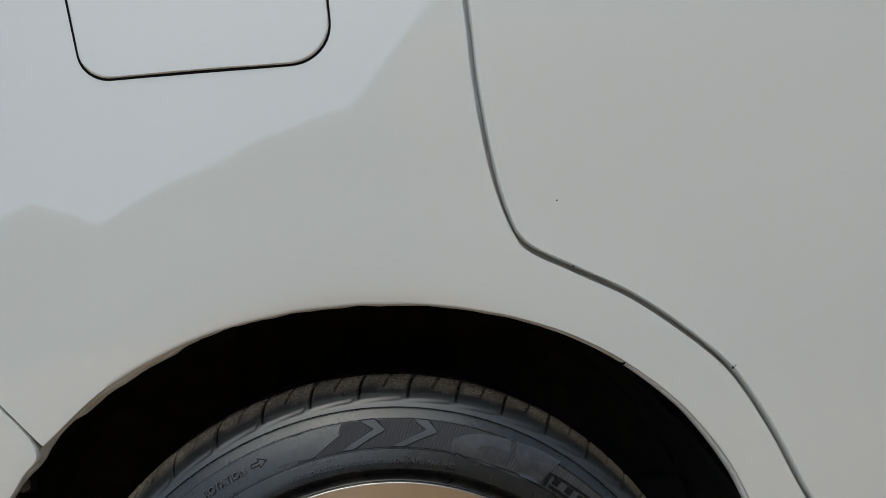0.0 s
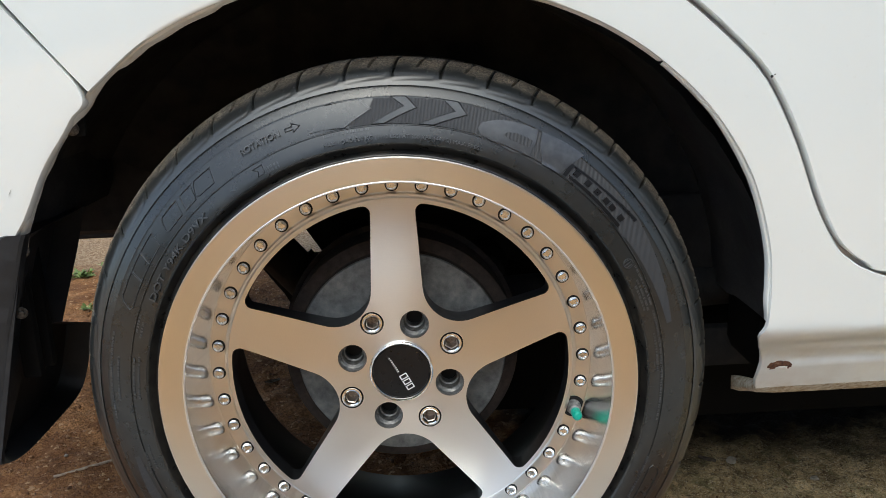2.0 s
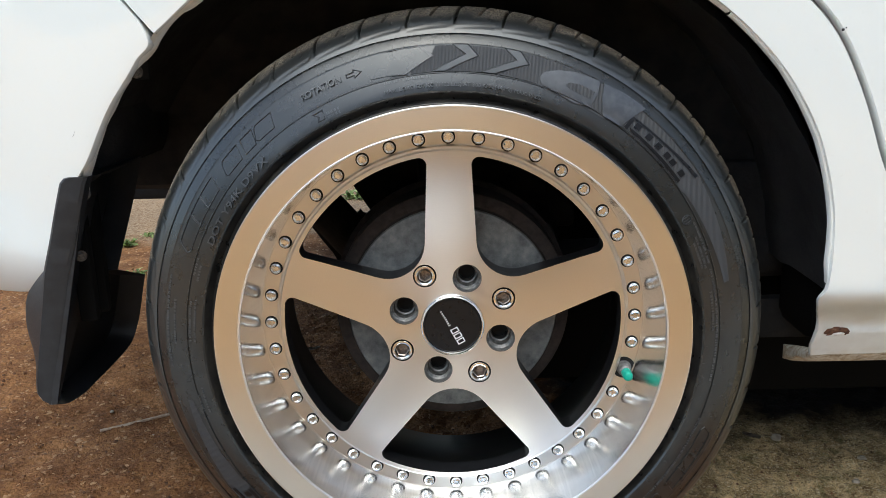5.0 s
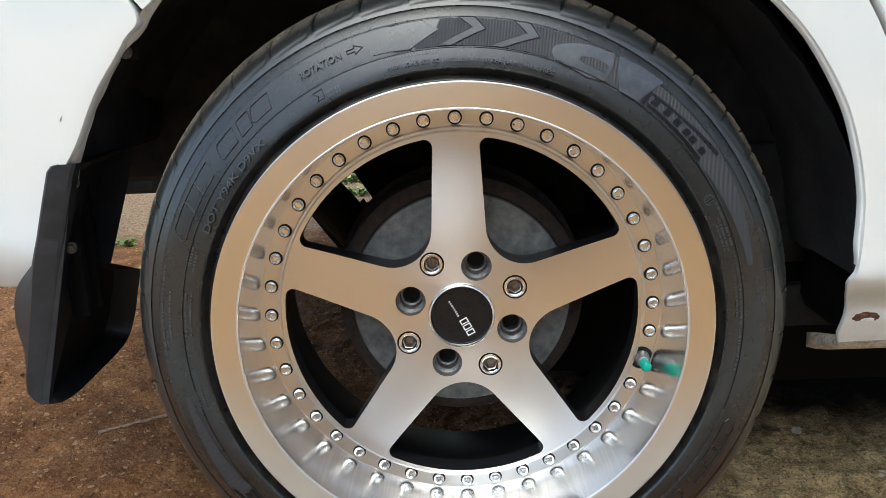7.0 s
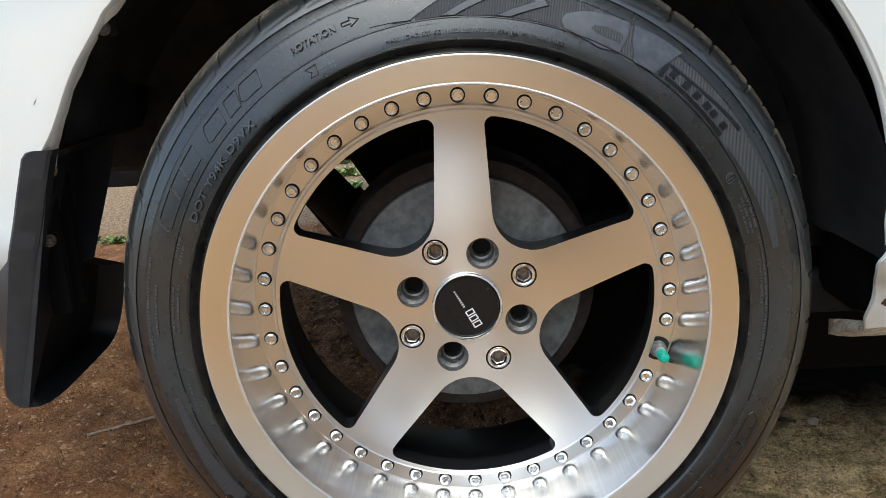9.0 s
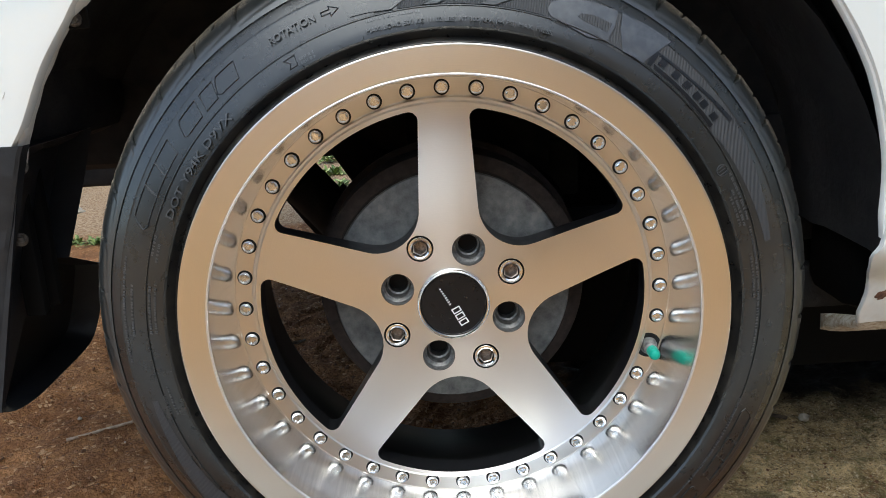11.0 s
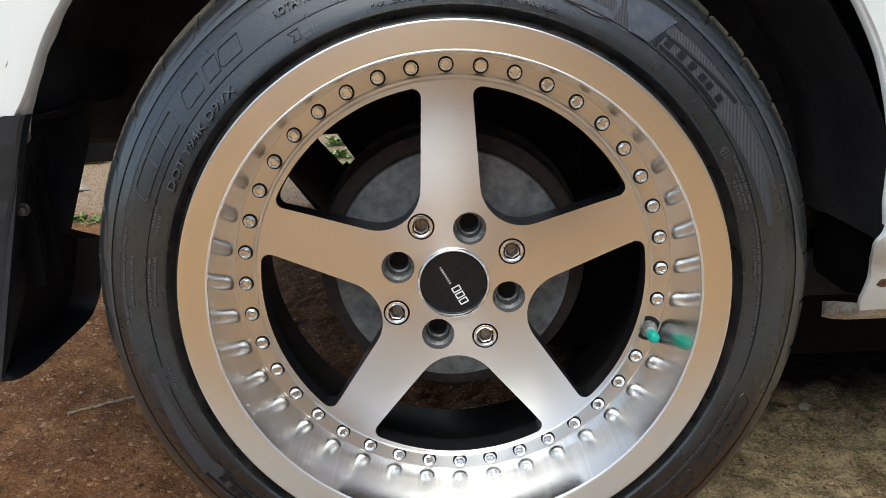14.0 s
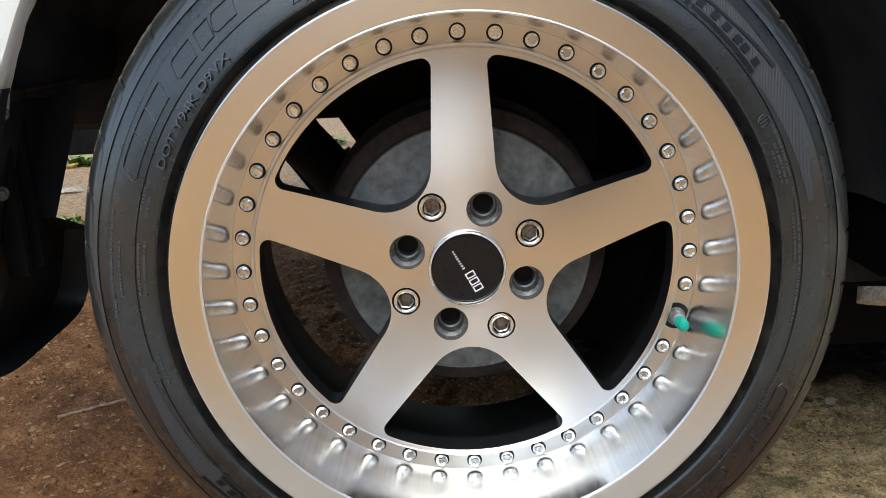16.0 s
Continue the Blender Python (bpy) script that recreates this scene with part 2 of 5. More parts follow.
m.set("Base Color", m.ramp(m.noise(350.0, 5.0), [(0.35, (0.035, 0.030, 0.026)), (0.7, (0.17, 0.165, 0.155))]))
M["screw"] = m.m
# Near black: painted shade of holes and recesses, and the dirt specks.
M["dark"] = Mat("recess_shade_and_specks", (0.006, 0.006, 0.006), 0.7).m
m = Mat("gloss_black_cap", (0.006, 0.006, 0.007), 0.28, spec=0.35)
m.set("Roughness", m.math("ADD", m.math("MULTIPLY", m.noise(200.0, 4.0), 0.2), 0.2))
M["cap"] = m.m
M["white"] = Mat("white_print", (0.75, 0.75, 0.75), 0.5).m
m = Mat("green_valve_cap", (0.0, 0.36, 0.24), 0.4)
m.set("Base Color", m.ramp(m.noise(400.0, 4.0), [(0.3, (0.0, 0.27, 0.18)), (0.7, (0.02, 0.42, 0.30))]))
M["green"] = m.m
# Near black for shut lines, small flap parts and painted under-car shade.
M["gap"] = Mat("near_black_gap_and_shade", (0.005, 0.005, 0.005), 0.85, spec=0.15).m

m = Mat("brown_soil_and_old_concrete", (0.1, 0.07, 0.05), 0.95, spec=0.2)
ax = m.axes()
warp = m.node("ShaderNodeTexNoise", Scale=90.0, Detail=4.0)
m.link(m.coords(), warp.inputs["Vector"])
bent = m.t.nodes.new("ShaderNodeVectorMath")
bent.operation = "MULTIPLY_ADD"
m.link(warp.outputs["Color"], bent.inputs[0])
bent.inputs[1].default_value = (0.012, 0.012, 0.012)
m.link(m.coords(), bent.inputs[2])
crumb = m.node("ShaderNodeTexVoronoi", Scale=190.0)
m.link(bent.outputs[0], crumb.inputs["Vector"])
tint = m.t.nodes.new("ShaderNodeSeparateColor")
m.link(crumb.outputs["Color"], tint.inputs[0])
soil = m.mix(m.ramp(m.noise(11.0, 8.0, 0.7), [(0.35, 0.0), (0.68, 1.0)]), (0.180, 0.078, 0.031), (0.54, 0.266, 0.110))
soil = m.mix(m.ramp(tint.outputs[0], [(0.0, 0.0), (1.0, 0.30)]), soil, (0.085, 0.034, 0.013))
soil = m.mix(m.ramp(crumb.outputs["Distance"], [(0.35, 0.0), (0.80, 0.45)]), soil, (0.07, 0.028, 0.011))
soil = m.mix(m.ramp(tint.outputs[1], [(0.93, 0.0), (0.97, 0.6)]), soil, (0.66, 0.42, 0.23))
far_side = m.math("ADD", ax["Y"], m.math("MULTIPLY", m.noise(5.0, 6.0, 0.65), 0.5))
gravel = m.mix(m.ramp(m.noise(110.0, 9.0, 0.8), [(0.42, 0.0), (0.58, 1.0)]), (0.20, 0.12, 0.062), (0.50, 0.36, 0.225))
soil = m.mix(m.ramp(m.math("MULTIPLY", far_side, 0.4), [(0.74, 0.0), (0.80, 0.85)]), soil, gravel)
slab = m.mix(m.ramp(m.noise(26.0, 9.0, 0.75), [(0.36, 0.0), (0.62, 1.0)]), (0.27, 0.168, 0.070), (0.86, 0.640, 0.335))
slab = m.mix(m.ramp(m.noise(14.0, 8.0, 0.7), [(0.48, 0.0), (0.64, 0.65)]), slab, (0.12, 0.09, 0.042))
slab = m.mix(m.ramp(m.noise(60.0, 7.0, 0.72), [(0.52, 0.0), (0.62, 0.6)]), slab, (0.10, 0.062, 0.032))
slab = m.mix(m.ramp(m.noise(300.0, 4.0, 0.7), [(0.55, 0.0), (0.63, 0.9)]), slab, (0.85, 0.72, 0.48))
slab = m.mix(m.ramp(m.noise(220.0, 6.0, 0.75), [(0.38, 0.85), (0.46, 0.0)]), slab, (0.07, 0.042, 0.020))
# Near-black ground: the shade under the car, put into the slab colour.
car_shade = m.mix(m.ramp(m.noise(180.0, 6.0, 0.7), [(0.45, 0.0), (0.75, 0.6)]), (0.012, 0.009, 0.007), (0.06, 0.045, 0.03))
slab = m.mix(m.ramp(m.noise(640.0, 5.0, 0.7), [(0.60, 0.0), (0.67, 0.8)]), slab, (0.86, 0.76, 0.56))
slab = m.mix(m.ramp(m.noise(34.0, 6.0, 0.7), [(0.52, 0.0), (0.66, 0.7)]), slab, (0.15, 0.14, 0.045))
# This painted shade starts under the sill and ends past the far side.
shade_edge = m.math("ADD", ax["Y"], m.math("MULTIPLY", m.noise(7.0, 6.0, 0.65), 0.22))
slab = m.mix(m.math("MULTIPLY", m.ramp(shade_edge, [(0.46, 0.0), (0.60, 1.0)]), m.math("MULTIPLY", m.ramp(m.math("MULTIPLY", shade_edge, 0.5), [(0.72, 1.0), (0.84, 0.0)]), m.ramp(m.math("MULTIPLY", ax["X"], 0.4), [(0.85, 1.0), (0.95, 0.0)]))), slab, car_shade)
side = m.math("ADD", ax["X"], m.math("MULTIPLY", m.noise(6.0, 6.0), 0.5))
# Unseen soil ahead of the car, coloured so the wheel reflects tan.
dry = m.mix(m.ramp(m.noise(5.0, 8.0, 0.65), [(0.35, 0.0), (0.68, 1.0)]), (0.41, 0.230, 0.098), (0.57, 0.345, 0.160))
# Pale strip added out of view, to silver the lower spokes' reflections.
reflector_strip = m.mix(m.ramp(m.noise(12.0, 7.0, 0.65), [(0.35, 0.0), (0.68, 1.0)]), (0.44, 0.41, 0.37), (0.62, 0.59, 0.54))
# Slab left out on unseen ground before the tyre, to dim its reflection.
laid = m.math("MAXIMUM", m.ramp(m.math("ADD", ax["Y"], m.math("MULTIPLY", m.noise(8.0, 5.0), 0.12)), [(0.13, 0.0), (0.17, 1.0)]), m.ramp(ax["X"], [(0.45, 0.0), (0.60, 1.0)]))
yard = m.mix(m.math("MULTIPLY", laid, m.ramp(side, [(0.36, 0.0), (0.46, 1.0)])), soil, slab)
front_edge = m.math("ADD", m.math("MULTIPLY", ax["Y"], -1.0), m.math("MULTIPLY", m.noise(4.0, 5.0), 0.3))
yard = m.mix(m.ramp(front_edge, [(0.27, 0.0), (0.33, 1.0)]), yard, reflector_strip)
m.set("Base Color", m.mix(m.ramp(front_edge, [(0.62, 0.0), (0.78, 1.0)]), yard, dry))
m.bump(m.math("SUBTRACT", m.noise(120.0, 9.0, 0.75), m.math("MULTIPLY", crumb.outputs["Distance"], 0.3)), 1.0, 0.008)
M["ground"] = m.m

m = Mat("pebble", (0.2, 0.15, 0.11), 0.9)
info = m.t.nodes.new("ShaderNodeNewGeometry")
m.set("Base Color", m.ramp(info.outputs["Random Per Island"], [(0.0, (0.11, 0.050, 0.022)), (0.7, (0.24, 0.115, 0.050)), (0.975, (0.33, 0.18, 0.09)), (1.0, (0.52, 0.45, 0.36))]))
m.bump(m.noise(300.0, 4.0), 0.4, 0.001)
M["pebble"] = m.m
m = Mat("dry_twig", (0.3, 0.22, 0.15), 0.8)
m.set("Base Color", m.ramp(m.noise(150.0, 5.0), [(0.3, (0.26, 0.18, 0.13)), (0.7, (0.52, 0.41, 0.31))]))
M["twig"] = m.m
m = Mat("weed_leaf", (0.1, 0.18, 0.03), 0.6)
info = m.t.nodes.new("ShaderNodeNewGeometry")
m.set("Base Color", m.ramp(info.outputs["Random Per Island"], [(0.0, (0.06, 0.10, 0.02)), (0.6, (0.19, 0.26, 0.06)), (1.0, (0.48, 0.52, 0.22))]))
M["leaf"] = m.m
m = Mat("dry_leaf", (0.12, 0.08, 0.05), 0.8)
m.set("Base Color", m.ramp(m.noise(200.0, 5.0), [(0.3, (0.06, 0.04, 0.03)), (0.7, (0.22, 0.17, 0.12))]))
M["dry_leaf"] = m.m
m = Mat("yellow_leaf", (0.6, 0.48, 0.06), 0.6)
m.set("Base Color", m.ramp(m.noise(120.0, 5.0), [(0.3, (0.50, 0.40, 0.05)), (0.7, (0.72, 0.58, 0.10))]))
M["yellow_leaf"] = m.m


# ---- building tools ----
def mesh_from(name, bm, material, smooth_angle=40):
    me = bpy.data.meshes.new(name)
    bm.normal_update()
    bm.to_mesh(me)
    bm.free()
    for mat in material if isinstance(material, (list, tuple)) else [material]:
        me.materials.append(mat)
    if smooth_angle:
        me.shade_smooth()
        me.set_sharp_from_angle(angle=radians(smooth_angle))
    return me


def part(name, bm, material, parent, label="", smooth_angle=40):
    ob = new(name, mesh_from(name, bm, material, smooth_angle))
    ob.parent = parent
    if label:
        tagged(ob, label)
    return ob


def share(name, mesh, parent, m=None):
    ob = new(name, mesh)
    ob.parent = parent
    if m is not None:
        ob.matrix_basis = m
    return ob


def polar(r, deg, y=0.0):
    return Vector((r * math.cos(radians(deg)), y, HUB.z + r * math.sin(radians(deg))))


def lathe(bm, profile, n=96, start=0.0, end=360.0, centre=HUB):
    """Turns (radius, y) pairs round the axle (parallel to y) through centre."""
    whole = abs(end - start) >= 359.9
    cols = n if whole else n + 1
    grid = []
    for i in range(cols):
        a = radians(start + (end - start) * i / n)
        grid.append([bm.verts.new((centre.x + r * math.cos(a), y, centre.z + r * math.sin(a))) for r, y in profile])
    for i in range(n):
        a, b = grid[i], grid[(i + 1) % cols]
        for k in range(len(profile) - 1):
            bm.faces.new((a[k], a[k + 1], b[k + 1], b[k]))
    return grid


def fix_normals(bm):
    bmesh.ops.remove_doubles(bm, verts=bm.verts[:], dist=1e-6)
    bmesh.ops.recalc_face_normals(bm, faces=bm.faces[:])
    return bm


def prism(bm, outline, y0, y1):
    """A closed prism of an (x, z) outline between two y."""
    a = [bm.verts.new((x, y0, z)) for x, z in outline]
    b = [bm.verts.new((x, y1, z)) for x, z in outline]
    bm.faces.new(a)
    bm.faces.new(b[::-1])
    n = len(a)
    for i in range(n):
        bm.faces.new((a[i], b[i], b[(i + 1) % n], a[(i + 1) % n]))


def rounded(corners, steps=10):
    """A 2D polygon whose corners (x, y, radius) are rounded."""
    out = []
    n = len(corners)
    for i in range(n):
        x, y, r = corners[i]
        p = Vector((x, y))
        if r <= 0:
            out.append((x, y))
            continue
        a = (Vector(corners[i - 1][:2]) - p).normalized()
        b = (Vector(corners[(i + 1) % n][:2]) - p).normalized()
        half = a.angle(b) / 2
        c = p + (a + b).normalized() * (r / math.sin(half))
        t0, t1 = p + a * (r / math.tan(half)), p + b * (r / math.tan(half))
        a0 = math.atan2(t0.y - c.y, t0.x - c.x)
        a1 = math.atan2(t1.y - c.y, t1.x - c.x)
        d = (a1 - a0 + math.pi) % (2 * math.pi) - math.pi
        out += [(c.x + r * math.cos(a0 + d * k / steps), c.y + r * math.sin(a0 + d * k / steps)) for k in range(steps + 1)]
    return out


def spline(points, n):
    """n points spread evenly along a Catmull-Rom curve through points of any dimension."""
    pts = [Vector(p) for p in points]
    pts = [pts[0] * 2 - pts[1]] + pts + [pts[-1] * 2 - pts[-2]]
    dense = []
    for i in range(1, len(pts) - 2):
        p0, p1, p2, p3 = pts[i - 1:i + 3]
        for k in range(24):
            t = k / 24
            dense.append(0.5 * ((2 * p1) + (p2 - p0) * t + (2 * p0 - 5 * p1 + 4 * p2 - p3) * t * t + (3 * p1 - p0 - 3 * p2 + p3) * t ** 3))
    dense.append(pts[-2])
    run = [0.0]
    for a, b in zip(dense, dense[1:]):
        run.append(run[-1] + (b - a).length)
    out, j = [], 0
    for k in range(n):
        s = run[-1] * k / (n - 1)
        while j < len(run) - 2 and run[j + 1] < s:
            j += 1
        f = (s - run[j]) / max(run[j + 1] - run[j], 1e-9)
        out.append(dense[j].lerp(dense[j + 1], min(max(f, 0), 1)))
    return out


def box(bm, lo, hi, bevel=0.0):
    r = bmesh.ops.create_cube(bm, size=1.0)
    for v in r["verts"]:
        v.co = Vector([lo[k] + (v.co[k] + 0.5) * (hi[k] - lo[k]) for k in range(3)])
    if bevel:
        es = list({e for v in r["verts"] for e in v.link_edges})
        bmesh.ops.bevel(bm, geom=es, offset=bevel, segments=2, affect="EDGES", profile=0.5)


def baked(ob):
    """Applies an object's modifiers to its mesh."""
    graph = bpy.context.evaluated_depsgraph_get()
    me = bpy.data.meshes.new_from_object(ob.evaluated_get(graph))
    ob.modifiers.clear()
    ob.data = me
    return ob


# ---- the ground ----
def ground_height(x, y):
    p = Vector((x, y, 0))
    near = math.exp(-((x / 1.6) ** 2 + ((y - 0.6) / 1.8) ** 2))
    h = 0.016 * noise.noise(p * 2.2) + 0.008 * noise.noise(p * 7.0) + near * (0.007 * noise.noise(p * 20.0) + 0.007 * noise.noise(p * 48.0) + 0.006 * noise.noise(p * 88.0))
    return h - 0.004


def spread(lo, hi, step, far):
    inner = np.arange(lo, hi + step / 2, step)
    out, d = [], step
    p = hi
    while p < far:
        d *= 1.35
        p += d
        out.append(p)
    left, d, p = [], step, lo
    while p > -far:
        d *= 1.35
        p -= d
        left.append(p)
    return left[::-1] + list(inner) + out


bm = bmesh.new()
xs, ys = spread(-1.3, 1.0, 0.010, 900), spread(0.05, 1.7, 0.010, 900)
gv = [[bm.verts.new((x, y, ground_height(x, y))) for x in xs] for y in ys]
for j in range(len(ys) - 1):
    for i in range(len(xs) - 1):
        bm.faces.new((gv[j][i], gv[j][i + 1], gv[j + 1][i + 1], gv[j + 1][i]))
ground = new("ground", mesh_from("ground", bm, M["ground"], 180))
tagged(ground, "bare brown soil beside stained old concrete", "ground", kind="structure")

# ---- the yard's far side, behind the camera: a plain house wall with its eave, and a wooded hill ----
m = Mat("tan_plaster", (0.5, 0.38, 0.25), 0.9)
m.set("Base Color", m.ramp(m.noise(3.0, 8.0), [(0.3, (0.42, 0.31, 0.20)), (0.7, (0.56, 0.43, 0.29))]))
m.bump(m.noise(60.0, 5.0), 0.4, 0.004)
M["plaster"] = m.m
m = Mat("hedge_leaves", (0.05, 0.08, 0.025), 0.7)
m.set("Base Color", m.ramp(m.noise(0.6, 8.0, 0.7), [(0.3, (0.02, 0.03, 0.012)), (0.7, (0.08, 0.10, 0.045))]))
M["hedge"] = m.m
bm = bmesh.new()
box(bm, (0.5, -4.6, -0.05), (9.0, -4.4, 2.55), 0.01)
tagged(new("wall_house", mesh_from("wall_house", bm, M["plaster"], 30)), "plain tan plastered house wall", "wall", kind="structure")
bm = bmesh.new()
box(bm, (0.42, -6.0, 2.5), (9.3, -3.5, 2.6), 0.02)
tagged(new("wall_eave", mesh_from("wall_eave", bm, M["plaster"], 30)), "plain roof eave over the wall", "roof", kind="structure")
bm = bmesh.new()
ridge = []
for k in range(361):
    x = -80 + 110 * k / 360
    u = x / 4.7
    top_z = float(np.interp(x, (-80, -60, -47, -39, -33.6, -27, -20.6, -10, -4, 0.6, 2.1, 6, 30), (12, 12.2, 12.6, 13.0, 11.4, 9.5, 11.0, 12.5, 14.0, 15.6, 18.0, 24, 26)))
    top_z += 0.5 * noise.noise(Vector((u * 1.7, 8, 0))) + 0.25 * noise.noise(Vector((u * 9.0, 1, 0)))
    ridge.append([bm.verts.new((x, y, z)) for y, z in ((-39.0, -0.5), (-40.0, top_z * 0.5), (-42.0, top_z * 0.9), (-44.0, top_z), (-50.0, top_z * 0.6), (-52.0, -0.5))])
for a, b in zip(ridge, ridge[1:]):
    for i in range(5):
        bm.faces.new((a[i], a[i + 1], b[i + 1], b[i]))
tagged(new("backdrop", mesh_from("backdrop", fix_normals(bm), M["hedge"], 60)), "wooded hillside beyond the yard", "hill", kind="structure")

# ---- the car ----
car = tagged(new("car"), "white hatchback car, parked, with deep-dish alloy wheel", "car")


def smooth(a, b, x):
    t = min(max((x - a) / (b - a), 0.0), 1.0)
    return t * t * (3 - 2 * t)


def body_y(x, z):
    """The outer skin of the car's side: y of the paint at (x, z)."""
    r = math.hypot(x, z - HUB.z)
    y = -0.022 + 0.14 * (z - 0.66) ** 2
    y += 0.5 * max(0.0, -x - 0.05) ** 2
    y -= 0.0011 * (1 - smooth(0.41, 0.475, r))
    y += (0.0015 + 0.0045 * (1 - smooth(0.0, 0.2, x))) * (1 - smooth(0.345, 0.385, r)) * smooth(0.30, 0.42, z)
    y += 0.0035 * math.exp(-((x - 0.336) / 0.007) ** 2 - ((z - 0.331) / 0.012) ** 2)
    if x > 0:
        y += 0.045 * smooth(0.345, 0.290, z) + 0.45 * max(0.0, 0.285 - z)
    else:
        y += 6.0 * max(0.0, 0.385 - z) ** 2
    return y


def sheet(name, inner, outer, columns, rows, parent, material, label="", turn_in=0.012, lift=0.0, sides=("in", "out")):
    """A body panel lofted between two curves of (x, z), with its edges folded inwards."""
    bm = bmesh.new()
    grid = []
    for w in spline([(*i, *o) for i, o in zip(inner, outer)], columns):
        p, q = Vector((w[0], w[1])), Vector((w[2], w[3]))
        col = []
        pts = [p.lerp(q, (k / rows) ** 1.5) for k in range(rows + 1)]
        for c in pts:
            col.append(bm.verts.new((c.x, body_y(c.x, c.y) + lift, c.y)))
        n = (pts[1] - pts[0]).normalized()
        if "in" in sides:
            e = pts[0] + n * 0.0
            y = body_y(e.x, e.y) + lift
            for off, dy in ((0.0015, 0.0015), (0.002, turn_in)):
                f = pts[0] - n * 0.0 + n * (off - 0.0015)
                col.insert(0, bm.verts.new((f.x - n.x * 0.0012, y + dy, f.y - n.y * 0.0012)))
        if "out" in sides:
            m2 = (pts[-1] - pts[-2]).normalized()
            y = body_y(pts[-1].x, pts[-1].y) + lift
            col.append(bm.verts.new((pts[-1].x + m2.x * 0.0012, y + 0.0015, pts[-1].y + m2.y * 0.0012)))
            col.append(bm.verts.new((pts[-1].x + m2.x * 0.001, y + turn_in, pts[-1].y + m2.y * 0.001)))
        grid.append(col)
    for i in range(len(grid) - 1):
        for k in range(len(grid[0]) - 1):
            bm.faces.new((grid[i][k], grid[i][k + 1], grid[i + 1][k + 1], grid[i + 1][k]))
    for col, sign in ((grid[0], -1), (grid[-1], 1)):
        back = [bm.verts.new((v.co.x, v.co.y + turn_in, v.co.z)) for v in col]
        for k in range(len(col) - 1):
            bm.faces.new((col[k], col[k + 1], back[k + 1], back[k]))
    fix_normals(bm)
    return part(name, bm, material, parent, label, 50)


def at_arch(deg):
    """The wheel arch's edge, not quite round."""
    table = [(-2, 0.346), (0, 0.341), (3, 0.3395), (6.3, 0.3410), (8.2, 0.3465), (12.5, 0.3515), (18, 0.359), (30, 0.370), (41, 0.3755), (51, 0.376), (60, 0.3745), (71, 0.371), (84, 0.369), (94, 0.371), (105, 0.376), (120, 0.380), (129, 0.3815), (137, 0.3765), (144, 0.3760), (153, 0.3755), (160, 0.3745)]
    for (a0, r0), (a1, r1) in zip(table, table[1:]):
        if a0 <= deg <= a1:
            r = r0 + (r1 - r0) * (deg - a0) / (a1 - a0)
            break
    p = polar(r, deg)
    return (p.x, p.z)


SEAM = [(0.1420, 1.15), (0.1420, 1.0), (0.1412, 0.90), (0.1402, 0.85), (0.1428, 0.788), (0.1500, 0.734), (0.163, 0.703), (0.201, 0.678), (0.25, 0.648), (0.296, 0.609), (0.329, 0.573), (0.357, 0.520), (0.380, 0.463), (0.401, 0.425), (0.428, 0.403), (0.455, 0.393), (0.60, 0.386), (0.95, 0.380), (1.3, 0.378)]
# the shut line runs a little below and behind the door's edge
RAW = list(SEAM)
for k in range(len(SEAM)):
    a, b = Vector(RAW[max(k - 1, 0)]), Vector(RAW[min(k + 1, len(SEAM) - 1)])
    d = (b - a).normalized()
    SEAM[k] = (SEAM[k][0] + d.y * 0.0045, SEAM[k][1] - d.x * 0.0045)
inner_q = [at_arch(131), at_arch(120), at_arch(108), at_arch(97), at_arch(88), at_arch(84), at_arch(80), at_arch(75), at_arch(70), at_arch(66), at_arch(60), at_arch(53), at_arch(45), at_arch(38), at_arch(30), at_arch(21), at_arch(14), at_arch(8.4), (0.3395, 0.335), (0.349, 0.315), (0.3594, 0.296), (0.3630, 0.2575), (0.400, 0.2555), (0.70, 0.2555), (1.3, 0.2555)]
outer_q = [(-0.66, 1.06), (-0.45, 1.15), (-0.25, 1.15), (-0.08, 1.15), (0.08, 1.15), *SEAM[:6], *SEAM[6:13], SEAM[13], (0.4108, 0.4092), SEAM[14], SEAM[15], (0.50, 0.3862), (0.80, 0.3785), SEAM[18]]

sheet("quarter_panel", inner_q, outer_q, 260, 40, car, M["paint"], "glossy white rear quarter panel", 0.006)
GAP = 0.0065
door_in = []
for k, p in enumerate(SEAM):
    a, b = Vector(SEAM[max(k - 1, 0)]), Vector(SEAM[min(k + 1, len(SEAM) - 1)])
    d = (b - a).normalized()
    door_in.append((p[0] - d.y * GAP, p[1] + d.x * GAP))
door_out = [(1.3, 1.15 - 0.75 * (k / (len(SEAM) - 1)) ** 1.0) for k in range(len(SEAM))]
sheet("rear_door", door_in, door_out, 200, 40, car, M["paint"], "glossy white rear door", 0.014)
bump_in = [(-0.665, 1.04), (-0.45, 0.806), (-0.32, 0.661), (-0.258, 0.589), at_arch(136), at_arch(144), at_arch(152), (-0.352, 0.448), (-0.385, 0.385), (-0.425, 0.335), (-0.55, 0.325), (-0.72, 0.32)]
bump_out = [(-0.74, 1.15), (-0.74, 1.0), (-0.74, 0.9), (-0.74, 0.82), (-0.74, 0.74), (-0.74, 0.66), (-0.74, 0.60), (-0.74, 0.55), (-0.74, 0.48), (-0.74, 0.42), (-0.74, 0.37), (-0.74, 0.33)]
sheet("rear_bumper", bump_in, bump_out, 120, 30, car, M["paint"], "white rear bumper corner", 0.014)


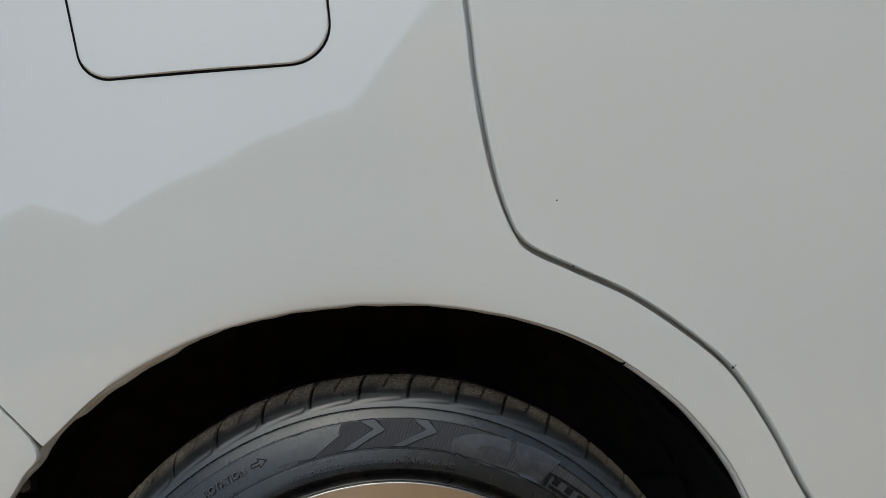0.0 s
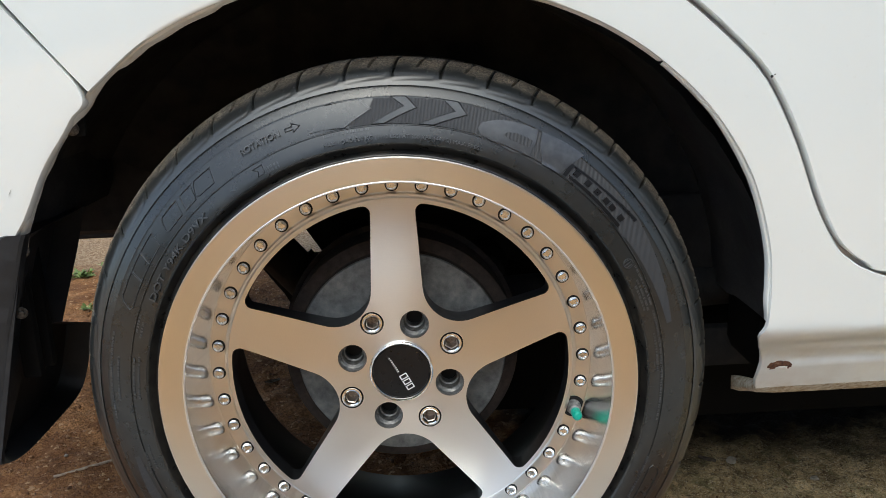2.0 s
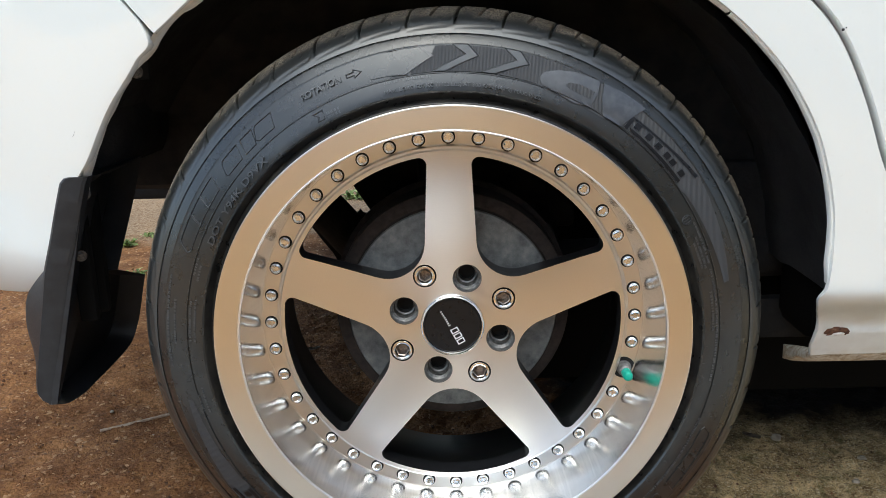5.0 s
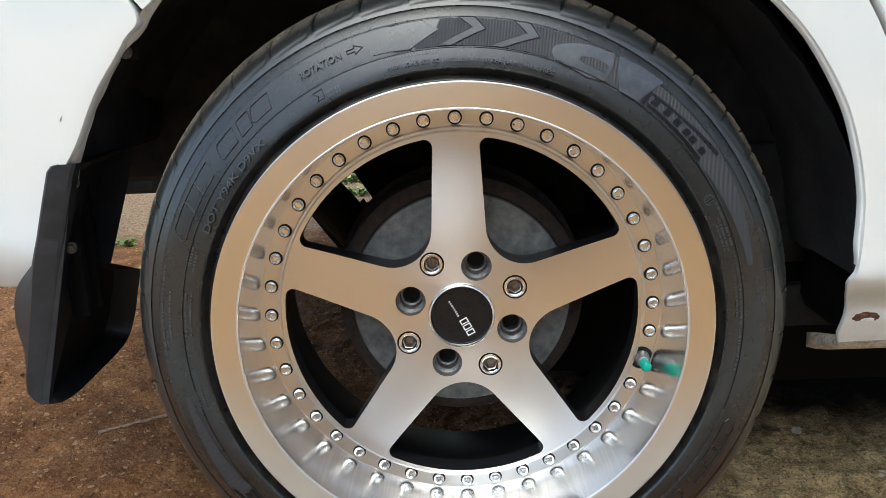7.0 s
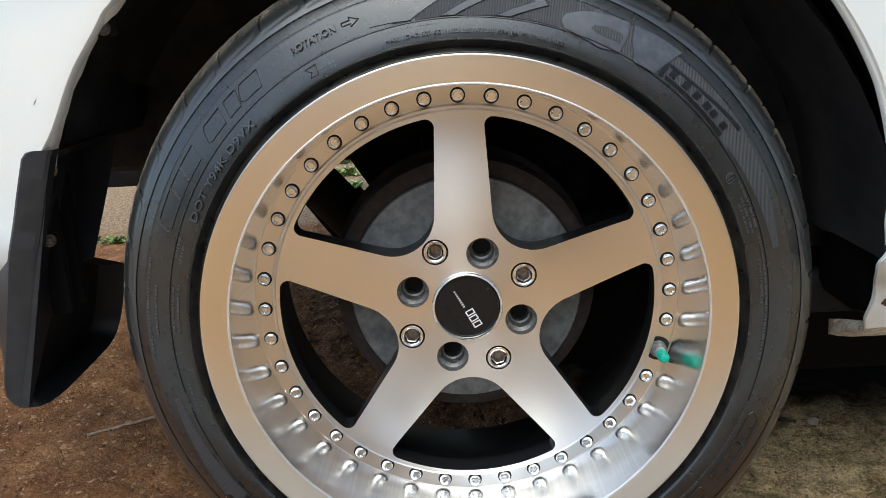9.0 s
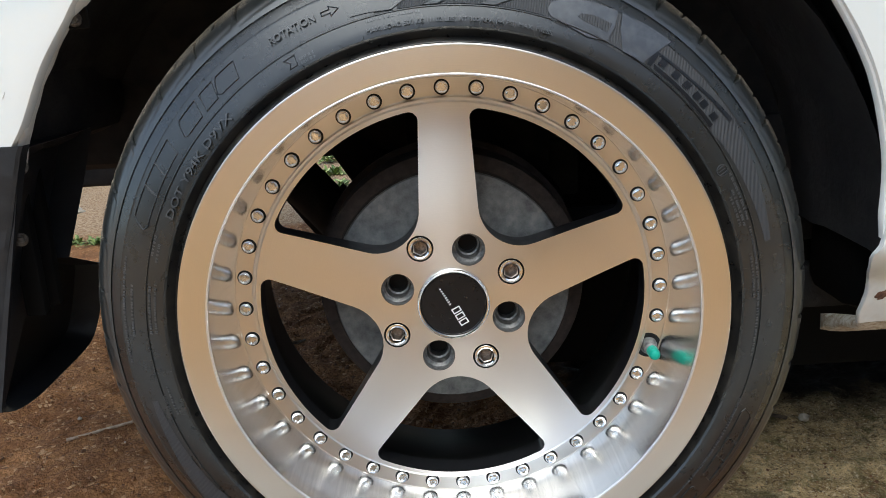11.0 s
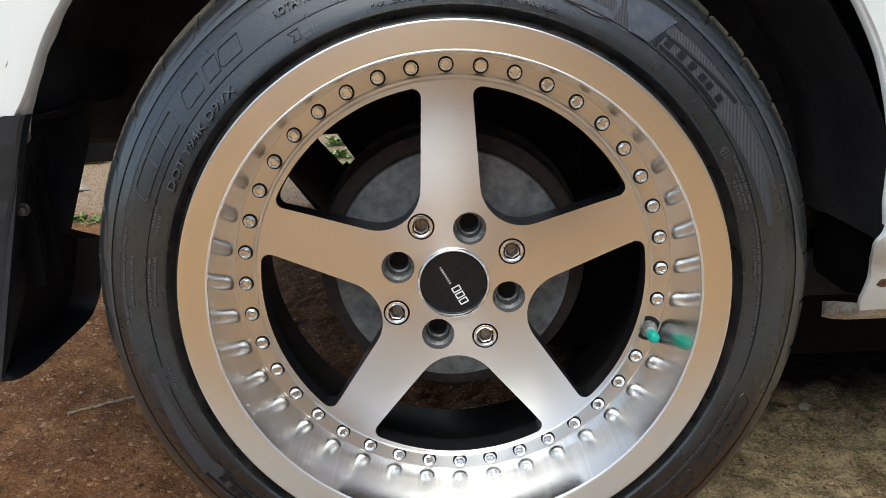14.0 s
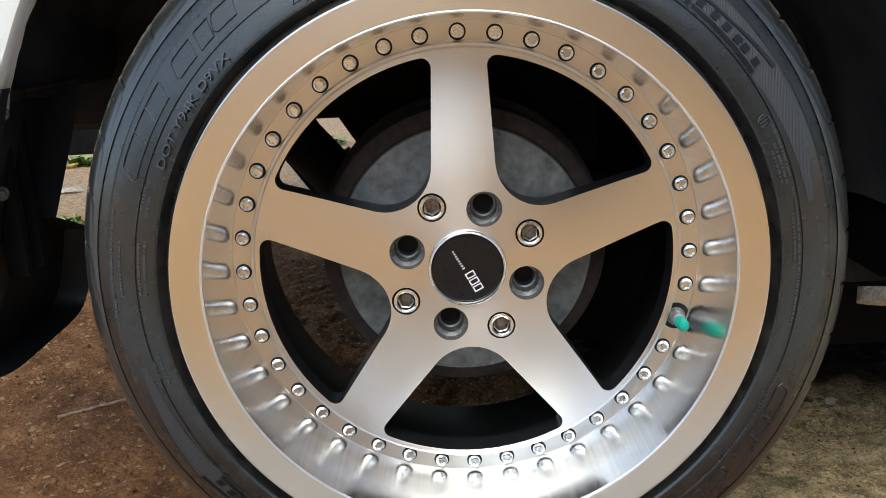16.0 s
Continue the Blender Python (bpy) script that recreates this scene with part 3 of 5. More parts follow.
def ribbon(name, path, half, lift, depth, material, parent, label=""):
    """A narrow strip that follows the car's skin along a path of (x, z)."""
    bm = bmesh.new()
    last = None
    for k, p in enumerate(path):
        a, b = path[max(k - 1, 0)], path[min(k + 1, len(path) - 1)]
        d = (b - a).normalized()
        n = Vector((-d.y, d.x))
        ring = []
        for off, dy in ((-half, depth), (-half, 0.0), (half, 0.0), (half, depth)):
            q = p + n * off
            ring.append(bm.verts.new((q.x, body_y(q.x, q.y) + lift + dy, q.y)))
        if last:
            for i in range(3):
                bm.faces.new((last[i], last[i + 1], ring[i + 1], ring[i]))
        last = ring
    fix_normals(bm)
    return part(name, bm, material, parent, label)


seam_path = [v for v in spline([(p[0] + 0.002, p[1] + 0.002) for p in SEAM], 160)]
ribbon("door_jamb", seam_path, 0.010, 0.0175, 0.004, M["paint"], car, "white door jamb inside the shut line")
ribbon("bumper_bracket", spline([(-0.66, 1.048), (-0.45, 0.81), (-0.26, 0.591)], 30), 0.010, 0.012, 0.004, M["gap"], car)

# fuel filler flap: a rounded panel with its dark shut line
fuel = rounded([(-0.214, 1.12, 0.03), (-0.186, 0.881, 0.028), (0.0205, 0.8755, 0.036), (0.022, 1.12, 0.03)], 10)


def panel_on_skin(name, outline, lift, fold, material, parent, label=""):
    bm = bmesh.new()
    c = Vector((sum(p[0] for p in outline) / len(outline), sum(p[1] for p in outline) / len(outline)))
    n, rings = len(outline), []
    for s, dy in ((1.0, fold), (1.0, 0.0012), (0.992, 0.0), (0.985, 0), (0.95, 0), (0.9, 0), (0.75, 0), (0.6, 0), (0.45, 0), (0.3, 0), (0.15, 0)):
        rings.append([bm.verts.new((c.x + (x - c.x) * s, body_y(c.x + (x - c.x) * s, c.y + (z - c.y) * s) + lift + dy, c.y + (z - c.y) * s)) for x, z in outline])
    for a, b in zip(rings, rings[1:]):
        for i in range(n):
            bm.faces.new((a[i], b[i], b[(i + 1) % n], a[(i + 1) % n]))
    bm.faces.new(rings[-1][::-1])
    fix_normals(bm)
    return part(name, bm, material, parent, label, 50)


dense = []
for a, b in zip(fuel, fuel[1:] + fuel[:1]):
    k = max(1, int((Vector(b) - Vector(a)).length / 0.012))
    dense += [tuple(Vector(a).lerp(Vector(b), i / k)) for i in range(k)]
flap_c = Vector((-0.086, 0.99))
wide = [tuple(flap_c + (Vector(p) - flap_c) + (Vector(p) - flap_c).normalized() * 0.0028) for p in dense]
panel_on_skin("shut_line", wide, -0.0006, 0.004, M["gap"], car)
panel_on_skin("fuel_flap", dense, -0.0022, 0.004, M["paint"], car, "white fuel filler flap")

# small chrome lock on the door
bm = bmesh.new()
c = Vector((0.501, 0, 0.706))
lathe(bm, [(0.0, body_y(c.x, c.z) - 0.008), (0.006, body_y(c.x, c.z) - 0.007), (0.0085, body_y(c.x, c.z) - 0.003), (0.009, body_y(c.x, c.z) + 0.003)], 24, centre=c)
part("door_lock", fix_normals(bm), M["chrome"], car, "small chrome door lock")

# folded lip under the arch: clean towards the door, grimy with old sealer towards the bumper
for first, last_deg, steps, lip_mat, words in ((8.4, 51, 60, M["paint"], "rolled white wheel arch lip"), (51.2, 159, 84, M["sealer"], "grimy folded wheel arch lip")):
    bm = bmesh.new()
    last = None
    for k in range(steps + 1):
        deg = first + (last_deg - first) * k / steps
        x, z = at_arch(deg)
        wob = 0.0012 * noise.noise(Vector((deg * 0.35, 0, 0))) * smooth(50, 90, deg)
        d = Vector((x, 0, z - HUB.z)).normalized()
        y = body_y(x, z)
        deep = 0.30 + 0.30 * smooth(5, 25, deg) + 0.40 * smooth(52, 84, deg) + 0.40 * smooth(125, 140, deg)
        wob += 0.0024 if 111 < deg < 126 else 0.0012 if deg > 133 else 0.0
        fold = ((-0.0012, 0.0046), (-0.0004, 0.0050), (0.0003, 0.0038), (0.0022, 0.0038), (0.0032, 0.0050), (0.0032, 0.0105)) if last_deg < 60 else ((-0.001, 0.004), (0.0004 + wob, 0.006), (0.0016 + wob, 0.010), (0.002 + wob, 0.022), (-0.002, 0.024))
        if deg > 133:
            fold = [(e - 0.0060 * smooth(133, 139, deg) * dy / 0.022, dy) for e, dy in fold]
        if last_deg < 60:
            deep = 1.0
            fold = [(e * smooth(8.0, 12.0, deg) if e > 0 else e, dy) for e, dy in fold]
        ring = [bm.verts.new((x - d.x * e, y + dy * deep, z - d.z * e)) for e, dy in fold]
        if last:
            for i in range(len(ring) - 1):
                bm.faces.new((last[i], last[i + 1], ring[i + 1], ring[i]))
        last = ring
    part("arch_lip", fix_normals(bm), lip_mat, car, words)

# black wheel well
bm = bmesh.new()
grid = lathe(bm, [(0.395, 0.022), (0.40, 0.05), (0.405, 0.12), (0.405, 0.22), (0.39, 0.275), (0.34, 0.295), (0.2, 0.30)], 72, 14, 150)
for row in grid:
    for v in row:
        v.co.z = max(v.co.z, 0.395)
part("wheel_well", bm, M["under"], car, "black wheel well liner")
bm = bmesh.new()
grid = lathe(bm, [(0.372, 0.030), (0.386, 0.06), (0.392, 0.11), (0.394, 0.16), (0.392, 0.20), (0.386, 0.215), (0.388, 0.24), (0.392, 0.33)], 70, 1.2, 80)
for i, row in enumerate(grid):
    for k, v in enumerate(row):
        v.co += Vector((0.004, 0, 0)) * noise.noise(v.co * 14.0) + Vector((0.0025, 0, 0)) * noise.noise(v.co * 45.0)
part("front_liner", bm, M["liner"], car, "creased black plastic wheel arch liner")
bm = bmesh.new()
box(bm, (-0.50, 0.30, 0.392), (2.6, 1.62, 1.05), 0.03)
part("underbody", bm, M["under"], car)
bm = bmesh.new()
box(bm, (-0.70, 0.09, 0.44), (-0.345, 0.32, 1.1), 0.03)
part("bumper_filler", bm, M["under"], car)
bm = bmesh.new()
box(bm, (0.40, 0.045, 0.33), (2.4, 0.32, 1.1), 0.03)
part("rear_footwell", bm, M["under"], car)
# Added filler box: its near black stands in for shade below the sill.
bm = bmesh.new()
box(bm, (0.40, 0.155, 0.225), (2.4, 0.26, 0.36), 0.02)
part("sill_shade_box", bm, M["gap"], car)
bm = bmesh.new()
box(bm, (-0.62, 0.05, 1.0), (2.6, 1.64, 1.2), 0.03)
part("upper_body", bm, M["paint"], car)
# far side of the car
bm = bmesh.new()
box(bm, (-0.60, 1.62, 0.36), (2.6, 1.68, 1.2), 0.02)
part("far_side", bm, M["paint"], car)


# suspension: trailing arm, axle beam, spring, damper
def rod(bm, a, b, r0, r1=None, n=16):
    a, b = Vector(a), Vector(b)
    r1 = r0 if r1 is None else r1
    q = (b - a).to_track_quat("Z", "Y")
    rings = []
    for p, r in ((a, r0 * 0.8), (a.lerp(b, 0.02), r0), (a.lerp(b, 0.98), r1), (b, r1 * 0.8)):
        rings.append([bm.verts.new(p + q @ Vector((r * math.cos(2 * math.pi * k / n), r * math.sin(2 * math.pi * k / n), 0))) for k in range(n)])
    for s, t in zip(rings, rings[1:]):
        for i in range(n):
            bm.faces.new((s[i], s[(i + 1) % n], t[(i + 1) % n], t[i]))
    bm.faces.new(rings[0][::-1])
    bm.faces.new(rings[-1])


for name, a, b, r in (("axle_beam", (0.10, 0.26, 0.33), (0.10, 1.4, 0.33), 0.035), ("trailing_arm", (0.0, 0.24, 0.30), (0.50, 0.30, 0.30), 0.03), ("damper", (-0.235, 0.31, 0.452), (-0.085, 0.31, 0.275), 0.027), ("spring_perch", (-0.150, 0.31, 0.338), (-0.04, 0.31, 0.345), 0.017), ("axle_cover", (-0.04, 0.32, 0.40), (0.12, 0.32, 0.41), 0.045), ("brake_pipe_bracket", (-0.134, 0.33, 0.460), (-0.044, 0.33, 0.315), 0.030)):
    bm = bmesh.new()
    rod(bm, a, b, r)
    part(name, fix_normals(bm), M["under"], car)

bm = bmesh.new()
box(bm, (-0.34, 0.30, 0.352), (-0.165, 0.34, 0.44), 0.008)
part("chassis_rail", bm, M["under"], car)
bm = bmesh.new()
box(bm, (-0.66, 0.60, 0.324), (-0.30, 1.30, 0.60), 0.012)
part("rear_silencer", bm, M["under"], car)
bm = bmesh.new()
box(bm, (-0.098, 0.325, 0.33), (0.16, 0.345, 0.47), 0.006)
part("axle_bracket", bm, M["under"], car)
bm = bmesh.new()
prism(bm, [(-0.176, 0.338), (-0.165, 0.322), (-0.153, 0.306), (-0.143, 0.285), (-0.080, 0.285), (-0.098, 0.356), (-0.113, 0.357), (-0.117, 0.362), (-0.122, 0.357), (-0.131, 0.360), (-0.138, 0.371), (-0.144, 0.382), (-0.168, 0.425), (-0.21, 0.425), (-0.20, 0.372)], 0.305, 0.318)
part("damper_shield", fix_normals(bm), M["under"], car)
# Added low black box, no real tank: stands in for shaded ground.
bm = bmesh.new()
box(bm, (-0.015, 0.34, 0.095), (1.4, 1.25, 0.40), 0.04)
part("under_car_shade_box", bm, M["gap"], car)

# Two dark plates; the third is a black sheet added in place of shade.
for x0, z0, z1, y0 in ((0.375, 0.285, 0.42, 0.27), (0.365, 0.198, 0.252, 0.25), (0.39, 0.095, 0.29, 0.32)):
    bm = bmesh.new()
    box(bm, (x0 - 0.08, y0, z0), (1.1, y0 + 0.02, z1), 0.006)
    part("splash_and_shade_panel", bm, M["gap"] if z0 < 0.1 else M["under"], car)

# brake drum behind the spokes
bm = bmesh.new()
lathe(bm, [(0.0, 0.088), (0.03, 0.088), (0.033, 0.0905), (0.060, 0.0905), (0.062, 0.0912), (0.103, 0.0912), (0.1078, 0.0924), (0.1090, 0.095)], 72)
drum = part("brake_drum", fix_normals(bm), M["drum"], car, "grey cast-iron brake drum face")
bm = bmesh.new()
lathe(bm, [(0.1090, 0.0945), (0.1105, 0.100), (0.1200, 0.1025), (0.1232, 0.105), (0.1236, 0.150), (0.129, 0.152), (0.129, 0.160), (0.10, 0.164), (0.0, 0.165)], 72)
part("drum_edge", fix_normals(bm), M["drum_rust"], drum, "rust-brown drum edge and backing plate")

# mud flap
def flap_x(z):
    return -0.34 - 0.25 * (0.456 - z)


edge = spline([(0.026, 0.231), (0.058, 0.2185), (0.095, 0.212), (0.135, 0.2115), (0.175, 0.212), (0.213, 0.2135), (0.236, 0.220), (0.2475, 0.240), (0.249, 0.268), (0.248, 0.300)], 48)
outline = [(p.x, p.y) for p in edge] + [(0.149, 0.335), (0.172, 0.412), (0.178, 0.456), (0.030, 0.456)]
bm = bmesh.new()
c = Vector((0.12, 0.31))
front, back = [], []
for y, z in outline:
    front.append(bm.verts.new((flap_x(z), y, z)))
    back.append(bm.verts.new((flap_x(z) - 0.008 - 0.028 * smooth(0.03, 0.10, y), y, z)))
rim_in = [bm.verts.new((flap_x(c.y + (z - c.y) * 0.93) - 0.004 - 0.026 * smooth(0.03, 0.10, y), c.x + (y - c.x) * 0.97, c.y + (z - c.y) * 0.93)) for y, z in outline]
n = len(outline)
for i in range(n):
    j = (i + 1) % n
    bm.faces.new((front[i], front[j], back[j], back[i]))
    bm.faces.new((front[j], front[i], rim_in[i], rim_in[j]))
bmesh.ops.triangle_fill(bm, edges=[bm.edges.get((rim_in[i], rim_in[(i + 1) % n])) for i in range(n)], use_beauty=True)
bmesh.ops.triangle_fill(bm, edges=[bm.edges.get((back[i], back[(i + 1) % n])) for i in range(n)], use_beauty=True)
flap = part("mud_flap", fix_normals(bm), M["plastic"], car, "black moulded plastic mud flap", 30)
bm = bmesh.new()
last = None
strip = [Vector((-0.352, -0.336, 0.4595, 0.0)), Vector((-0.3585, -0.3365, 0.458, 0.001))]
strip += spline([(-0.363, -0.339, 0.453, 0.001), (-0.372, -0.348, 0.425, 0.004), (-0.381, -0.3565, 0.396, 0.007), (-0.3905, -0.366, 0.367, 0.011), (-0.397, -0.3735, 0.338, 0.028), (-0.4035, -0.3805, 0.309, 0.028), (-0.4095, -0.3875, 0.281, 0.020), (-0.4145, -0.3945, 0.256, 0.010), (-0.4155, -0.3975, 0.242, 0.004)], 44)
strip += [Vector((-0.4115, -0.3985, 0.235, 0.0)), Vector((-0.4035, -0.3990, 0.2305, 0.0))]
for w in strip:
    x0, x1, z, wing = w
    y = 0.026
    ring = [bm.verts.new(p) for p in ((x0 - wing, y + 0.032, z), (x0 - 0.001, y + 0.003, z), (x0 + 0.002, y, z), (x1 - 0.003, y, z), (x1, y + 0.002, z), (x1 + 0.001, y + 0.012, z))]
    if last:
        for i in range(5):
            bm.faces.new((last[i], last[i + 1], ring[i + 1], ring[i]))
    last = ring
part("flap_edge", fix_normals(bm), M["plastic"], flap, "", 35)
bm = bmesh.new()
for y in (0.075, 0.105):
    box(bm, (-0.385, y, 0.30), (-0.366, y + 0.012, 0.44), 0.003)
part("flap_rib", bm, M["gap"], flap)
bm = bmesh.new()
lathe(bm, [(0.0, -0.0052), (0.0040, -0.0052), (0.0048, -0.0044), (0.0050, 0.0)], 6, centre=Vector((0, 0, 0)))
lathe(bm, [(0.0046, -0.0006), (0.0074, -0.0004), (0.0080, 0.0006), (0.0080, 0.002)], 24, centre=Vector((0, 0, 0)))
screw = mesh_from("screw", fix_normals(bm), M["screw"], 25)
for x, y, z in ((-0.278, 0.027, 0.5535), (-0.348, 0.045, 0.440), (-0.362, 0.05, 0.378)):
    share("screw", screw, flap, pose(x, y - 0.002, z, 0, 0, 20) @ Matrix.Scale(0.72, 4))
bm = bmesh.new()
box(bm, (-0.286, 0.028, 0.546), (-0.268, 0.034, 0.563), 0.003)
part("flap_bracket", bm, M["gap"], flap)

# inner flange of the sill, bent up at its end
bm = bmesh.new()
last = None
for k in range(60):
    x = 0.363 + 0.95 * (k / 59) ** 2
    e = max(0.0, 1 - (x - 0.363) / 0.03)
    ring = [bm.verts.new((x + dx * e, y, z + dz * e)) for y, z, dx, dz in ((0.058, 0.2560, 0.004, 0.0), (0.078, 0.2395, 0.004, 0.002), (0.110, 0.226, 0.007, 0.006), (0.140, 0.2135, 0.010, 0.002), (0.152, 0.211, 0.006, 0.002), (0.153, 0.216, 0.006, 0.016), (0.135, 0.224, 0.012, 0.014), (0.085, 0.250, 0.010, 0.002))]
    near_end = min(1.0, (x - 0.363) / 0.007)
    keep = 0.45 + 0.55 * math.sqrt(1 - (1 - near_end) ** 2)
    mid = sum((v.co for v in ring), Vector()) / 8
    for v in ring:
        v.co = mid + (v.co - mid) * keep
    if last:
        for i in range(8):
            bm.faces.new((last[i], last[(i + 1) % 8], ring[(i + 1) % 8], ring[i]))
    else:
        bm.faces.new(ring[::-1])
    last = ring
part("sill_flange", fix_normals(bm), M["grime"], car, "grimy white sill flange, bent at its end")

# rust patch on the sill: a flaked crescent
def skin_blob(name, cx, cz, half_w, half_h, arch, lift, seed, material, label, parent):
    bm = bmesh.new()
    n_ = 36
    rings_ = []
    for f_ in (1.0, 0.6, 0.25):
        ring_ = []
        for k in range(n_):
            a = 2 * math.pi * k / n_
            w = f_ * (1 + 0.3 * noise.noise(Vector((math.cos(a) * 2.2, math.sin(a) * 2.2, seed))))
            u = half_w * w * math.copysign(abs(math.cos(a)) ** 0.75, math.cos(a))
            x, z = cx + u, cz + half_h * w * math.sin(a) - arch * (u / half_w) ** 2
            ring_.append(bm.verts.new((x, body_y(x, z) - lift * (1.2 - f_), z)))
        rings_.append(ring_)
    for a, b in zip(rings_, rings_[1:]):
        for k in range(n_):
            bm.faces.new((a[k], a[(k + 1) % n_], b[(k + 1) % n_], b[k]))
    bm.faces.new(rings_[-1])
    return part(name, fix_normals(bm), material, parent, label)


skin_blob("rust_patch", 0.3790, 0.2865, 0.0125, 0.0050, 0.0015, 0.0012, 4, M["rust"], "flaking brown rust spot", car)
skin_blob("paint_flake", 0.3805, 0.2840, 0.0070, 0.0024, 0.001, 0.0022, 9, M["sealer"], "pale curled paint flake", car)
for x, z, r in ((0.1945, 0.736, 0.0008), (0.328, 0.5755, 0.0013), (0.2005, 0.6785, 0.0010), (0.3305, 0.577, 0.0007)):
    skin_blob("dirt_speck", x, z, r, r * 0.8, 0.0, 0.0012, x * 40, M["dark"], "", car)

# ---- the wheel ----
bm = bmesh.new()
lip_profile = [(0.2165, 0.006), (0.2200, -0.002), (0.2214, -0.008), (0.2216, -0.0120), (0.2213, -0.0128), (0.2207, -0.0131), (0.2198, -0.0131), (0.2000, -0.0108), (0.1990, -0.0098), (0.1987, -0.0080)]
lathe(bm, lip_profile, 192)
wheel = part("wheel", fix_normals(bm), M["lip"], car, "deep-dish machined alloy wheel with tan-toned lip", 35)
bm = bmesh.new()
lathe(bm, [(0.1987, -0.0082), (0.1986, 0.004), (0.1984, 0.016), (0.1979, 0.028), (0.1971, 0.039), (0.1957, 0.049), (0.1943, 0.057), (0.1934, 0.0632)], 192)
part("rim_dish", fix_normals(bm), M["dish"], wheel, "mirror-polished rim dish", 35)
bm = bmesh.new()
lathe(bm, [(0.1934, 0.0632), (0.1927, 0.0632), (0.1922, 0.0640), (0.1775, 0.0640), (0.1768, 0.0634), (0.1764, 0.0615)], 192)
part("bolt_ring", fix_normals(bm), M["machined"], wheel, "machined ring that carries the rim bolts", 35)
bm = bmesh.new()
lathe(bm, [(0.1990 + 0.0011 * math.cos(radians(a)), -0.0096 + 0.0015 * math.sin(radians(a))) for a in range(-200, 30, 20)], 192)
part("lip_edge", fix_normals(bm), M["edge"], wheel, "bright polished inner edge of the lip", 60)
bm = bmesh.new()
lathe(bm, [(0.1935, 0.066), (0.179, 0.072), (0.178, 0.085), (0.180, 0.160), (0.184, 0.166), (0.205, 0.172), (0.216, 0.185), (0.222, 0.190), (0.216, 0.195), (0.206, 0.182), (0.195, 0.168), (0.19, 0.10), (0.2155, 0.006)], 144)
part("rim_barrel", fix_normals(bm), M["barrel"], wheel, "black painted inner rim barrel")

# spoke face: a turned disc with five windows and eight holes cut through
LUG = 27.2


def face_y(r):
    return 0.0455 if r < 0.062 else 0.0453 + 0.0090 * smooth(0.0, 1.0, (r - 0.062) / 0.108) ** 0.9


prof = [(r, face_y(r)) for r in (0.0305, 0.04, 0.05, 0.062, 0.075, 0.088, 0.1, 0.115, 0.13, 0.145, 0.158, 0.166, 0.1722)]
prof += [(0.1738, 0.0572), (0.1758, 0.0580), (0.1764, 0.0600), (0.1764, 0.076), (0.120, 0.074), (0.08, 0.075), (0.0305, 0.075), (0.0305, face_y(0.03))]
bm = bmesh.new()
lathe(bm, prof, 240)
face = part("spoke_face", fix_normals(bm), [M["machined"], M["black"]], wheel, "five-spoke machined face with black window edges")
h0, h1 = 0.0212, 0.0248
cut = bmesh.new()
s36, c36 = math.sin(radians(36)), math.cos(radians(36))


def spoke_line(r):
    """A point of a spoke's edge, in the window's frame (across, outwards)."""
    h = h0 + (h1 - h0) * (0.165 - r) / 0.075
    return Vector((r * s36 - h * c36, r * c36 + h * s36))


p_out, p_in = spoke_line(0.165), spoke_line(0.09)
f = p_in.x / (p_in.x - p_out.x)
apex = p_in + (p_out - p_in) * f
R_OUT = 0.1684
d = (p_out - p_in).normalized()
b_, c_ = p_in.dot(d), p_in.dot(p_in) - R_OUT ** 2
corner = p_in + d * (-b_ + math.sqrt(b_ * b_ - c_))
a_end = math.atan2(corner.x, corner.y)
arc = [(R_OUT * math.sin(a_end * k), R_OUT * math.cos(a_end * k), 0) for k in [0.86 - 1.72 * i / 20 for i in range(21)]]
shape = rounded([(apex.x, apex.y, 0.037), (corner.x, corner.y, 0.0075), *arc, (-corner.x, corner.y, 0.0075)], 14)
for k in range(5):
    w = radians(90 + 36 + 72 * k)
    u, v = Vector((math.sin(w), -math.cos(w))), Vector((math.cos(w), math.sin(w)))
    prism(cut, [(u.x * x + v.x * y, HUB.z + u.y * x + v.y * y) for x, y in shape], 0.02, 0.10)
for k in range(4):
    for r, a, rad in ((0.05715, 90 + LUG + 90 * k, 0.0116), (0.050, 45 + LUG + 90 * k, 0.0143)):
        c = polar(r, a)
        prism(cut, [(c.x + rad * math.cos(2 * math.pi * i / 40), c.z + rad * math.sin(2 * math.pi * i / 40)) for i in range(40)], 0.02, 0.10)
fix_normals(cut)
cutter = new("cutter", mesh_from("cutter", cut, M["black"], 0))
boolean = face.modifiers.new("cut", "BOOLEAN")
boolean.operation, boolean.solver, boolean.object = "DIFFERENCE", "EXACT", cutter
bpy.context.view_layer.update()
baked(face)
bpy.data.objects.remove(cutter)
me = face.data
while len(me.materials) > 2:
    me.materials.pop()
for poly in me.polygons:
    r = math.hypot(poly.center.x, poly.center.z - HUB.z)
    poly.material_index = 1 if (abs(poly.normal.y) < 0.35 and r < 0.1755) or poly.center.y > 0.07 else 0
me.shade_smooth()
me.set_sharp_from_angle(angle=radians(30))

